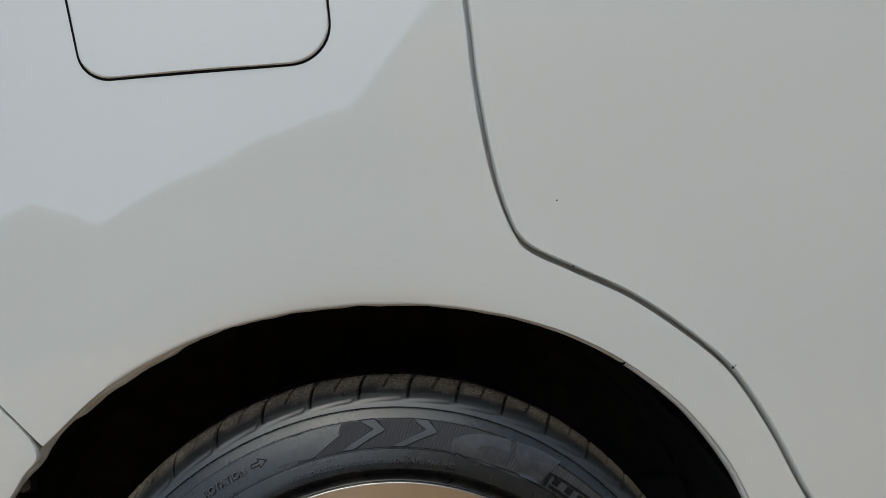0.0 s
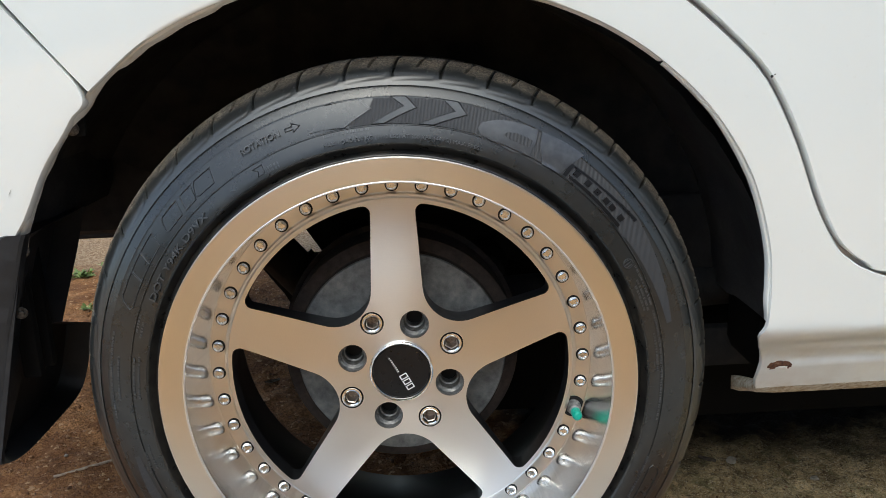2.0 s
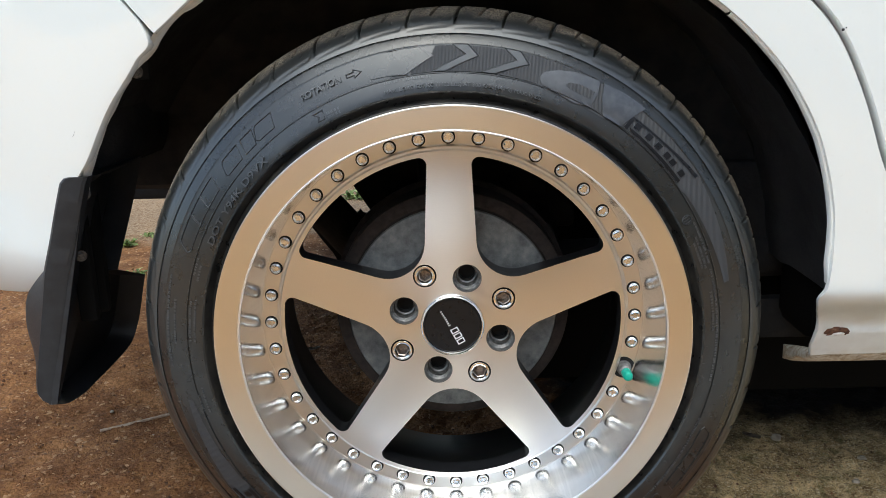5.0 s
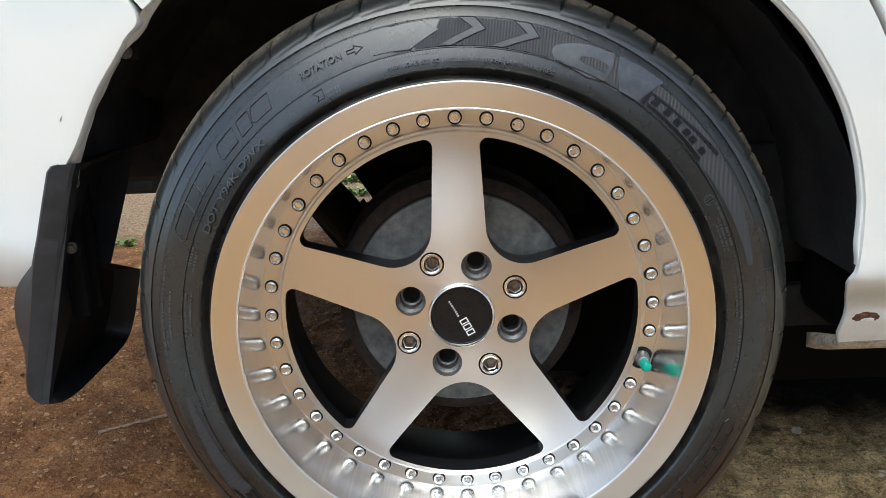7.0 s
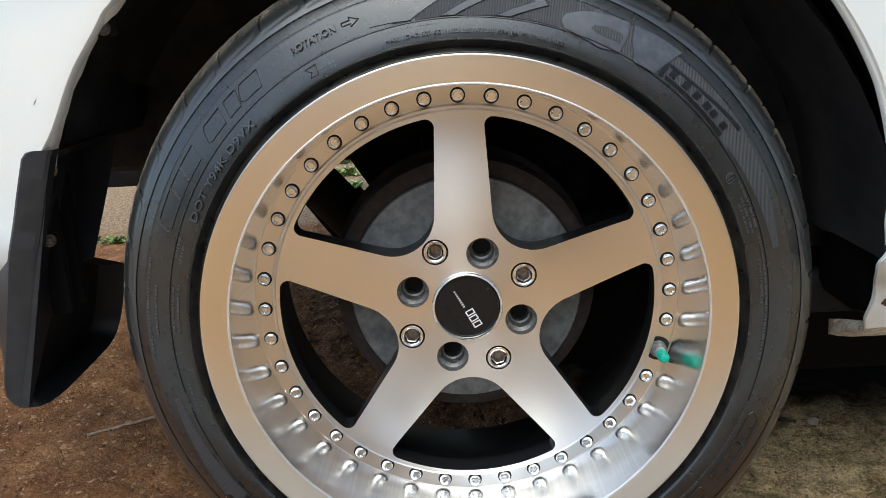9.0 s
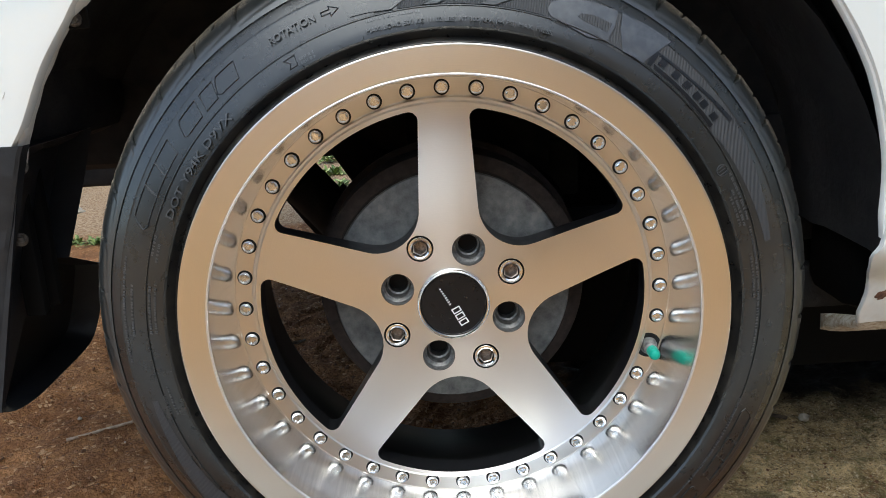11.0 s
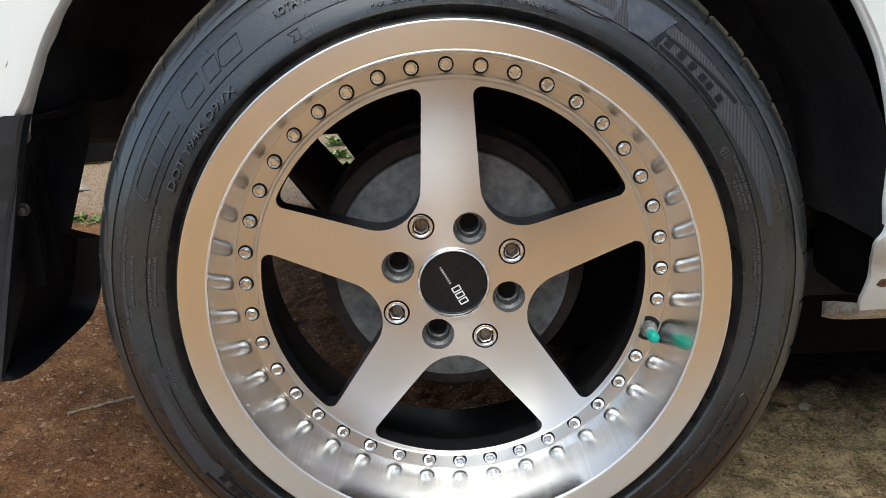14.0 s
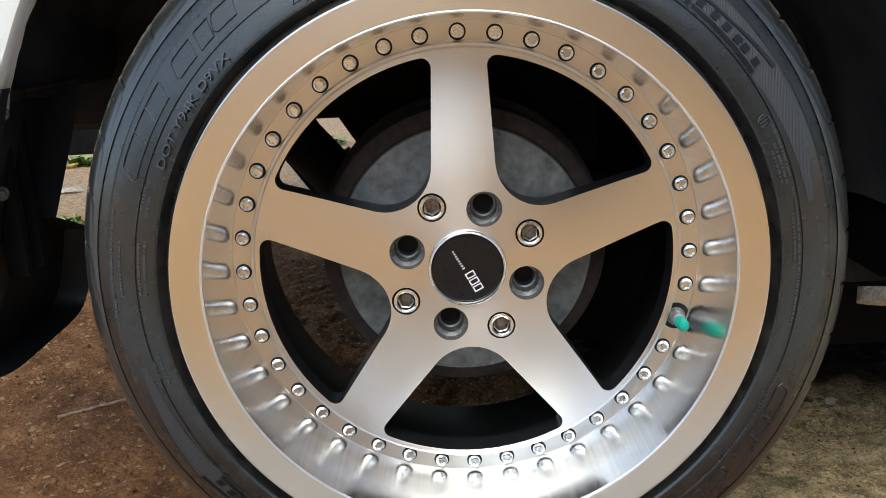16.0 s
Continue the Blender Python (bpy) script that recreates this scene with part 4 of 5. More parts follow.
# lug holes and nuts
bm = bmesh.new()
O = Vector((0, 0, 0))
lathe(bm, [(0.0146, 0.0462), (0.0141, 0.0462), (0.0141, 0.054), (0.0118, 0.0565), (0.0112, 0.0565), (0.0100, 0.064), (0.0085, 0.065), (0.0080, 0.09)], 40, centre=O)
seat_mesh = mesh_from("lug_seat", fix_normals(bm), M["seat"])
# Near-black disc that paints the dark depth of an empty hole.
bm = bmesh.new()
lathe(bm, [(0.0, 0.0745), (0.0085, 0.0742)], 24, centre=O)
hole_mesh = mesh_from("lug_hole_shade", fix_normals(bm), M["dark"])
bm = bmesh.new()
lathe(bm, [(0.0120, 0.052), (0.0108, 0.053), (0.0108, 0.0462), (0.0100, 0.0448), (0.0085, 0.0446), (0.0074, 0.0452), (0.0068, 0.0468)], 36, centre=O)
hexa = [[bm.verts.new((rr * math.cos(math.pi * i / 3), y, rr * math.sin(math.pi * i / 3))) for i in range(6)] for rr, y in ((0.0068, 0.0468), (0.0060, 0.0475), (0.0060, 0.058))]
for s_, t_ in zip(hexa, hexa[1:]):
    for i in range(6):
        bm.faces.new((s_[i], s_[(i + 1) % 6], t_[(i + 1) % 6], t_[i]))
socket_floor = bm.faces.new(hexa[-1])
socket_floor.material_index = 1
for f_ in bm.faces:
    if f_ is not socket_floor and f_.calc_center_median().y > 0.0470 and f_.calc_center_median().xz.length < 0.0065:
        f_.material_index = 2
nut_mesh = mesh_from("lug_nut", fix_normals(bm), [M["chrome"], M["socket"], M["socket_wall"]], 30)
# Near-black ring that paints the shade in the slot round a nut.
bm = bmesh.new()
lathe(bm, [(0.0107, 0.0535), (0.0117, 0.0535)], 32, centre=O)
nut_gap = mesh_from("lug_gap_shade", fix_normals(bm), M["dark"])
for k in range(4):
    c = polar(0.050, 45 + LUG + 90 * k)
    share("lug_seat", seat_mesh, wheel, Matrix.Translation(c))
    share("lug_hole_shade", hole_mesh, wheel, Matrix.Translation(c))
    c = polar(0.05715, 90 + LUG + 90 * k)
    tagged(share("lug_nut", nut_mesh, wheel, Matrix.Translation(c) @ Matrix.Rotation(0.5 + 0.7 * k, 4, "Y")), "chrome hex-socket lug nut")
    share("lug_gap_shade", nut_gap, wheel, Matrix.Translation(c))

# centre cap with a plain white emblem
bm = bmesh.new()
lathe(bm, [(0.0318, 0.047), (0.0318, 0.0432), (0.0311, 0.0418), (0.0302, 0.0411), (0.0292, 0.0414), (0.0283, 0.0428), (0.0278, 0.044)], 72)
part("cap_ring", fix_normals(bm), M["chrome"], wheel, "chrome ring round the centre cap")
bm = bmesh.new()
lathe(bm, [(0.0279, 0.0435), (0.0272, 0.0428), (0.02, 0.0424), (0.01, 0.0422), (0.0, 0.0421)], 64)
part("centre_cap", fix_normals(bm), M["cap"], wheel, "black centre cap with white emblem")
bm = bmesh.new()
turn = Matrix.Translation(HUB + Vector((0, 0.0419, 0))) @ Matrix.Rotation(radians(62), 4, "Y")


def mark(bm, x0, z0, x1, z1):
    vs = [bm.verts.new(turn @ Vector((x, 0, z))) for x, z in ((x0, z0), (x1, z0), (x1, z1), (x0, z1))]
    bm.faces.new(vs)


for x in (0.0028, 0.0090, 0.0152):
    for x0, z0, x1, z1 in ((0, -0.0044, 0.0011, 0.0036), (0.0041, -0.0044, 0.0052, 0.0036), (0.0011, -0.0044, 0.0041, -0.0033), (0.0011, 0.0025, 0.0041, 0.0036)):
        mark(bm, x + x0, z0, x + x1, z1)
for k in range(8):
    x = -0.0015 - 0.0023 * k
    mark(bm, x - 0.0009, -0.0036, x, -0.0036 + 0.0022 - 0.0001 * k)
bmesh.ops.solidify(bm, geom=bm.faces[:], thickness=0.0002)
part("cap_emblem", fix_normals(bm), M["white"], wheel, "plain white emblem bars", 0)

# thirty-nine rim bolts and the valve
bm = bmesh.new()
n = 24
star = lambda i: 0.0034 if i % 2 else 0.0027
rings = []
for r, y in ((0.0053, 0.0002), (0.0053, -0.0026), (0.0049, -0.0036), (0.0043, -0.0041)):
    rings.append([bm.verts.new((r * math.cos(2 * math.pi * i / n), y, r * math.sin(2 * math.pi * i / n))) for i in range(n)])
rings.append([bm.verts.new((star(i // 2) * math.cos(2 * math.pi * i / n), -0.0044, star(i // 2) * math.sin(2 * math.pi * i / n))) for i in range(n)])
rings.append([bm.verts.new((star(i // 2) * 0.92 * math.cos(2 * math.pi * i / n), -0.0026, star(i // 2) * 0.92 * math.sin(2 * math.pi * i / n))) for i in range(n)])
for a, b in zip(rings, rings[1:]):
    for i in range(n):
        bm.faces.new((a[i], a[(i + 1) % n], b[(i + 1) % n], b[i]))
bm.faces.new(rings[-1])
bolt_mesh = mesh_from("rim_bolt", fix_normals(bm), M["chrome"], 35)
# Flat near-black ring: the shade of a recess, painted round each bolt.
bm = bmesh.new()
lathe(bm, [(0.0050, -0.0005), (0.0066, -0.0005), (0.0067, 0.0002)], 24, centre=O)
bolt_shade_mesh = mesh_from("bolt_recess_shade", fix_normals(bm), M["dark"])
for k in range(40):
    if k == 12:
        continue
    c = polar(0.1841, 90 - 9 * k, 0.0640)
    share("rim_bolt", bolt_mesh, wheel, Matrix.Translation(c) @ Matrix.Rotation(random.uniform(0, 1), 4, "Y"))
    share("bolt_recess_shade", bolt_shade_mesh, wheel, Matrix.Translation(c))
c = polar(0.1835, 90 - 108, 0.0)
# Flat near-black disc paints the hole's shade; nothing is cut here.
bm = bmesh.new()
lathe(bm, [(0.0, 0.0636), (0.0105, 0.0636), (0.0115, 0.0634), (0.0116, 0.0642)], 32, centre=c)
part("valve_hole_shade", fix_normals(bm), M["dark"], wheel)
bm = bmesh.new()
lathe(bm, [(0.0078, 0.0635), (0.0075, 0.060), (0.0062, 0.058), (0.0058, 0.052), (0.0040, 0.051), (0.0035, 0.046)], 24, centre=c)
part("valve_stem", fix_normals(bm), M["seat"], wheel, "metal valve stem")
bm = bmesh.new()
lathe(bm, [(0.0044, 0.0505), (0.0050, 0.0500), (0.0050, 0.0410), (0.0044, 0.0385), (0.0030, 0.0372), (0.0, 0.0370)], 24, centre=c)
part("valve_cap", fix_normals(bm), M["green"], wheel, "green plastic valve cap")

# tyre
side = [(0.2165, 0.007), (0.2200, -0.0040), (0.2220, -0.0086), (0.2234, -0.0076), (0.2250, -0.0030), (0.2262, -0.0012), (0.2290, -0.0040), (0.2314, -0.0084), (0.2330, -0.0100), (0.2360, -0.0095), (0.2400, -0.0083), (0.2460, -0.0062), (0.2476, -0.0056), (0.2480, -0.0064), (0.2486, -0.0062), (0.2490, -0.0050), *[(0.2490 + 0.0021 * k, -0.0050 + 0.33 * 0.0021 * k + 3.4 * (0.0021 * k) ** 2) for k in range(1, 11)], (0.2712, 0.0040), (0.2718, 0.0041), (0.2728, 0.0050), (0.2790, 0.0078), (0.2806, 0.0098), (0.2835, 0.0155), (0.2880, 0.0210), (0.2920, 0.0285), (0.2945, 0.0365), (0.2955, 0.0450)]


def side_y(r):
    for (r0, y0), (r1, y1) in zip(side[8:], side[9:]):
        if r0 <= r <= r1:
            return y0 + (y1 - y0) * (r - r0) / max(r1 - r0, 1e-9)
    return side[8][1]


MID = 0.100
full = side + [(0.2958, 0.056), (0.2958, 0.058)]
for a, b in ((0.062, 0.086), (0.094, 0.106), (0.114, 0.138)):
    full += [(0.2955, a - 0.004), (0.3040, a - 0.0035), (0.3044, (a + b) / 2), (0.3040, b + 0.0035), (0.2955, b + 0.004)]
full += [(0.2958, 0.142)] + [(r, 2 * MID - y) for r, y in side[::-1]]
bm = bmesh.new()
lathe(bm, full[7:-7], 200)
part("tyre", fix_normals(bm), M["rubber"], wheel, "black low-profile tyre with raised lettering", 28)
bm = bmesh.new()
lathe(bm, full[:8], 200)
part("tyre_bead", fix_normals(bm), M["bead"], wheel, "smooth black bead of the tyre", 50)

# shoulder tread blocks: a narrow cut between two blocks that curls back along the foot, and a half-length slit
path = spline([(0.2808, 0.0090), (0.2850, 0.0112), (0.2888, 0.0142), (0.2926, 0.0185), (0.2960, 0.0242), (0.2992, 0.0320), (0.3018, 0.0405), (0.3035, 0.0500), (0.3042, 0.0575)], 42)
NB = 43
pitch = 360 / NB
bm = bmesh.new()
cols = 54
top = []
for i in range(cols + 1):
    u = i / cols
    col = []
    for k, (r, y) in enumerate(path):
        v = k / (len(path) - 1)
        lean = 1.5 * v ** 1.6
        gap = 1.0 - 0.060 * smooth(0.16, 0.34, v)
        a = radians(90 + (u - 0.5) * pitch * gap - lean)
        slit = math.exp(-((u - 0.47 - 0.22 * (0.9 - v) ** 2) / 0.020) ** 2) * smooth(0.38, 0.46, v)
        foot = 0.09 + 0.06 * (1 - u) + 0.20 * smooth(0.18, 0.0, u)
        curl = math.exp(-((v - foot) / 0.030) ** 2)
        dot = math.exp(-(((u - 0.30) / 0.030) ** 2 + ((v - 0.30) / 0.030) ** 2))
        ease = 0.0009 * smooth(0.93, 1.0, abs(u - 0.5) * 2) * (1 if v > 0.16 else 0)
        rough_edge = 0.0004 * noise.noise(Vector((u * 14, v * 9, 2))) * smooth(0.4, 0.7, v)
        drop = 0.0034 * slit + 0.0003 * curl + 0.0010 * dot + ease + rough_edge
        col.append(bm.verts.new(((r - drop) * math.cos(a), y + drop * 0.75, (r - drop) * math.sin(a))))
    top.append(col)
for i in range(cols):
    for k in range(len(path) - 1):
        bm.faces.new((top[i][k], top[i][k + 1], top[i + 1][k + 1], top[i + 1][k]))
for e in (top[0], top[-1], [c[-1] for c in top]):
    low = [bm.verts.new((v.co.x * 0.975, v.co.y + 0.006, v.co.z * 0.975)) for v in e]
    for k in range(len(e) - 1):
        bm.faces.new((e[k], e[k + 1], low[k + 1], low[k]))
block_mesh = mesh_from("tread_block", fix_normals(bm), M["tread"], 32)
for k in range(NB):
    share("tread_block", block_mesh, wheel, Matrix.Translation(HUB) @ Matrix.Rotation(radians(pitch * k - 2.7), 4, "Y"))


# raised lettering and shapes on the sidewall
def on_side(r, deg, up):
    p = polar(r, deg)
    return Vector((p.x, side_y(r) - up, p.z))


def curved_text(name, words, size, r, a0, a1, parent, up=0.0016):
    cu = bpy.data.curves.new(name, "FONT")
    cu.body, cu.size, cu.extrude, cu.resolution_u = words, size, 0.0006, 3
    ob = new(name, cu)
    bpy.context.view_layer.update()
    me = bpy.data.meshes.new_from_object(ob.evaluated_get(bpy.context.evaluated_depsgraph_get()))
    bpy.data.objects.remove(ob)
    xs_ = [v.co.x for v in me.vertices]
    lo, hi = min(xs_), max(xs_)
    for v in me.vertices:
        deg = a0 + (a1 - a0) * (v.co.x - lo) / (hi - lo)
        v.co = on_side(r + v.co.y, deg, up + v.co.z)
    me.materials.append(M["emblem"])
    lab = tagged(new(name, me), "raised black rubber lettering")
    lab.parent = parent
    return lab


curved_text("lettering", "ROTATION", 0.0080, 0.2588, 119.0, 110.6, wheel)
curved_text("lettering", "MAX. LOAD 500 KG (1102 LBS) AT 300 KPA (44 PSI) MAX. PRESS.", 0.0046, 0.2370, 103.0, 69.6, wheel)
curved_text("lettering", "DOT Y94K D9VX", 0.0088, 0.2362, 154.8, 132.0, wheel)


def curved_shape(bm, pts, up=0.0008, thick=0.0009):
    """A raised polygon on the sidewall, finely split; pts are (radius, degrees)."""
    flat_ = [Vector((-radians(a) * 0.26, r, 0)) for r, a in pts]
    tris = [tuple(flat_[i] for i in t) for t in geometry.tessellate_polygon([flat_])]
    longest = max((t[i] - t[i - 1]).length for t in tris for i in range(3))
    for _ in range(max(0, min(5, math.ceil(math.log2(max(longest / 0.005, 1.0)))))):
        finer = []
        for a, b, c in tris:
            d, e, f_ = (a + b) / 2, (b + c) / 2, (c + a) / 2
            finer += [(a, d, f_), (d, b, e), (f_, e, c), (d, e, f_)]
        tris = finer
    seen = {}

    def vert(p):
        key = (round(p.x, 6), round(p.y, 6))
        if key not in seen:
            seen[key] = bm.verts.new(on_side(p.y, math.degrees(-p.x / 0.26), up))
        return seen[key]

    fs = []
    for t in tris:
        vs = [vert(p) for p in t]
        if len(set(vs)) == 3:
            fs.append(bm.faces.new(vs))
    for e in [e for e in {e for f_ in fs for e in f_.edges} if len(e.link_faces) == 1]:
        a, b = e.verts
        low = []
        for v_ in (a, b):
            key = (v_, "low")
            if key not in seen:
                seen[key] = bm.verts.new(v_.co + Vector((0, thick, 0)))
            low.append(seen[key])
        bm.faces.new((a, b, low[1], low[0]))


def outlined(bm, pts, width=0.0011, up=0.0010):
    """A raised thin ridge along (radius, degrees) points, closed, as one piece."""
    path_ = []
    for p, q in zip(pts, pts[1:] + pts[:1]):
        k = max(1, int(abs(q[1] - p[1]) / 1.2))
        path_ += [(p[0] + (q[0] - p[0]) * i / k, p[1] + (q[1] - p[1]) * i / k) for i in range(k)]
    flat_ = [Vector((-radians(a) * 0.26, r)) for r, a in path_]
    n_, rings_ = len(path_), [[], [], []]
    for i in range(n_):
        d0, d1 = (flat_[i] - flat_[i - 1]).normalized(), (flat_[(i + 1) % n_] - flat_[i]).normalized()
        d_ = (d0 + d1).normalized() if (d0 + d1).length > 1e-6 else d1
        nv = Vector((-d_.y, d_.x)) / max(0.5, d_.dot(d1))
        for ring_, off, u_ in zip(rings_, (-0.5, 0.0, 0.5), (up - 0.0012, up, up - 0.0012)):
            c_ = flat_[i] + nv * width * off
            ring_.append(bm.verts.new(on_side(c_.y, math.degrees(-c_.x / 0.26), u_)))
    for a_, b_ in zip(rings_, rings_[1:]):
        for i in range(n_):
            bm.faces.new((a_[i], a_[(i + 1) % n_], b_[(i + 1) % n_], b_[i]))


def side_part(name, shape_, label="", fill=True, up=0.0011, material="lettering"):
    bm = bmesh.new()
    if fill:
        curved_shape(bm, shape_, up, up + 0.0003)
    else:
        outlined(bm, shape_)
    return part(name, fix_normals(bm), M[material], wheel, label, 25)


def turned(pts, by):
    return [(r, a + by) for r, a in pts]


for half_turn in (0.0, 180.0):
    bm = bmesh.new()
    band_rows = []
    for k in range(86):
        a = 97.0 - k
        lo_r, hi_r = 0.2492, 0.2706
        if a > 92.2:
            hi_r = 0.2632 - (a - 92.4) * 0.0023
        if 53 < a < 72:
            lo_r -= 0.0034 * smooth(72, 69, a) * smooth(53, 56, a)
        if a < 34:
            lo_r = 0.2505 + (34 - a) * 0.00022
            hi_r = 0.2700 - (34 - a) * 0.00042
        band_rows.append([bm.verts.new(on_side(lo_r + (hi_r - lo_r) * q / 7, a + half_turn, 0.0003)) for q in range(8)])
    for r0, r1 in zip(band_rows, band_rows[1:]):
        for q in range(7):
            bm.faces.new((r0[q], r0[q + 1], r1[q + 1], r1[q]))
    part("ribbed_band", fix_normals(bm), M["ribbed"], wheel, "matte ribbed sidewall band")
    side_part("arrow_band", turned([(0.2690, 106.0), (0.2716, 94.5), (0.2624, 92.4), (0.2497, 98.0), (0.2512, 101.6), (0.2520, 105.0)], half_turn), "smooth raised arrow tip", True, 0.0009, "rubber")
    side_part("arrow_edge", turned([(0.2712, 101.0), (0.2716, 94.5), (0.2624, 92.4), (0.2497, 98.0), (0.2505, 101.0), (0.2501, 98.4), (0.2622, 93.0), (0.2708, 94.9)], half_turn), "", True, 0.0013, "emblem")
    for tip in (0.0, 9.7):
        side_part("chevron_edge", turned([(0.2716, 88.8 - tip), (0.2635, 86.3 - tip), (0.2495, 92.7 - tip), (0.2495, 90.0 - tip), (0.2626, 83.9 - tip), (0.2717, 85.9 - tip)], half_turn), fill=False, material="emblem")
        side_part("chevron", turned([(0.2712, 88.6 - tip), (0.2635, 86.2 - tip), (0.2497, 92.5 - tip), (0.2497, 90.2 - tip), (0.2626, 84.1 - tip), (0.2714, 86.1 - tip)], half_turn), "smooth raised chevron", True, 0.0011, "satin")
    side_part("brand_block", turned([(0.2480, 68.6), (0.2500, 70.8), (0.2544, 71.7), (0.2600, 71.2), (0.2657, 68.7), (0.2691, 65.7), (0.2722, 60.6), (0.2610, 60.0), (0.2486, 60.2), (0.2452, 63.7)], half_turn), "plain raised emblem block with a slot", True, 0.0013, "lettering")
    side_part("brand_slot", turned([(0.2616, 60.6), (0.2614, 64.0), (0.2590, 66.0), (0.2562, 66.4), (0.2545, 65.0), (0.2545, 60.8)], half_turn), "", True, 0.0016, "ribbed")
    side_part("brand_block", turned([(0.2722, 59.7), (0.2742, 55.4), (0.2746, 50.6), (0.2640, 51.6), (0.2490, 52.9), (0.2478, 57.0), (0.2610, 59.0)], half_turn), "plain raised emblem slab", True, 0.0013, "lettering")
    side_part("brand_frame", turned([(0.2503, 52.2), (0.2625, 52.0), (0.2640, 44.0), (0.2690, 34.4), (0.2658, 34.4), (0.2622, 44.0), (0.2608, 51.2), (0.2503, 51.4)], half_turn), "raised frame bar", True, 0.0011, "cap")
    side_part("brand_frame", turned([(0.2508, 50.8), (0.2534, 51.0), (0.2534, 36.1), (0.2500, 36.1)], half_turn), "", True, 0.0011, "cap")
    for a in (50.6, 47.6, 45.0, 42.4, 40.6, 37.8):
        side_part("brand_bar", turned([(0.2552, a), (0.2606, a - 0.2), (0.2606, a - 1.5), (0.2552, a - 1.3)], half_turn), up=0.0012, material="cap")
    for a, w, cut in ((159.0, 6.6, 0.0030), (152.6, 4.2, 0.0), (148.4, 4.6, 0.0), (140.6, 4.8, 0.0020), (134.6, 3.0, 0.0), (131.2, 4.6, 0.0025)):
        lo_r, hi_r = 0.2545, 0.2672
        side_part("brand_bar", turned([(lo_r, a - cut * 250), (lo_r + cut, a), (hi_r - cut, a - 0.9), (hi_r, a - 0.9 - cut * 250), (hi_r, a - w - 0.9), (lo_r, a - w)], half_turn), fill=False, material="rubber" if half_turn else "emblem")
side_part("direction_arrow", [(0.2598, 109.4), (0.2625, 109.4), (0.2625, 107.9), (0.2648, 107.9), (0.2611, 106.4), (0.2575, 107.9), (0.2598, 107.9)], "small outlined rotation arrow", fill=False, material="emblem")
side_part("approval_mark", [(0.2405 + 0.0044 * math.cos(radians(a)), 28.3 + 1.05 * math.sin(radians(a))) for a in range(0, 360, 24)], "", fill=False, material="emblem")
for a in (27.7, 28.3, 28.9):
    side_part("approval_mark", [(0.2372, a - 0.08), (0.2438, a - 0.08), (0.2438, a + 0.08), (0.2372, a + 0.08)], up=0.0009, material="emblem")
side_part("approval_mark", [(0.2440, 118.6), (0.2400, 117.6), (0.2366, 118.2), (0.2366, 116.6), (0.2442, 116.4)], "", fill=False, material="emblem")
bars = []


def tiny_line(r, a0, a1, size):
    a = a0
    rng = random.Random(int(a0 * 10))
    while a > a1:
        w = rng.choice((0.16, 0.24, 0.36))
        bars.append([(r, a), (r + size, a), (r + size, a - w), (r, a - w)])
        a -= w + rng.choice((0.14, 0.18, 0.42))


tiny_line(0.2447, 102.6, 93.2, 0.0018)
tiny_line(0.2385, 116.5, 113.0, 0.0022)
tiny_line(0.2352, 116.5, 113.0, 0.0022)
for r, a0, a1 in ((0.2440, 27.0, 17.0), (0.2400, 24.0, 16.5), (0.2365, 23.0, 17.0), (0.2440, 16.0, -10.0), (0.2400, 11.0, 2.0), (0.2450, 163.0, 159.4), (0.2405, 164.0, 160.0), (0.2440, 178.4, 169.2), (0.2392, 178.2, 168.4), (0.2672, 184.4, 165.0), (0.2600, 179.2, 169.6), (0.2462, 195.0, 191.0), (0.2405, 195.4, 189.4), (0.2462, 341.0, 308.0)):
    tiny_line(r, a0, a1, 0.0019)
bm = bmesh.new()
for b in bars:
    curved_shape(bm, b, 0.0006, 0.0010)
tagged(part("small_print", bm, M["emblem"], wheel, "rows of tiny raised marks", 25), kind="stuff")
# fine moulding hairs that stand off the sidewall
rng = random.Random(21)
bm = bmesh.new()
for r, count in ((0.2335, 46), (0.2484, 40), (0.2716, 44), (0.2790, 30)):
    for k in range(count):
        a = 360 * (k + rng.uniform(-0.3, 0.3)) / count
        lean = rng.uniform(-0.9, 0.9)
        p = on_side(r, a, 0.0)
        tip = on_side(r + 0.0035 * math.cos(lean), a + math.degrees(0.0035 * math.sin(lean) / r), 0.0022)
        side_v = Vector((-(tip - p).z, 0, (tip - p).x)).normalized() * 0.0003
        up_v = Vector((0, -0.0005, 0))
        vs = [bm.verts.new(q) for q in (p + side_v, p - side_v, p + up_v, tip)]
        for tri in ((0, 1, 3), (1, 2, 3), (2, 0, 3), (0, 2, 1)):
            bm.faces.new([vs[i] for i in tri])
tagged(part("moulding_hairs", fix_normals(bm), M["plastic"], wheel, "fine black rubber moulding hairs", 0), kind="stuff")

# ---- small things on the ground ----
bm = bmesh.new()
pts = spline([(-0.547, 0.427, 0.012), (-0.515, 0.4455, 0.010), (-0.472, 0.4715, 0.012), (-0.41, 0.510, 0.008)], 14)
last = None
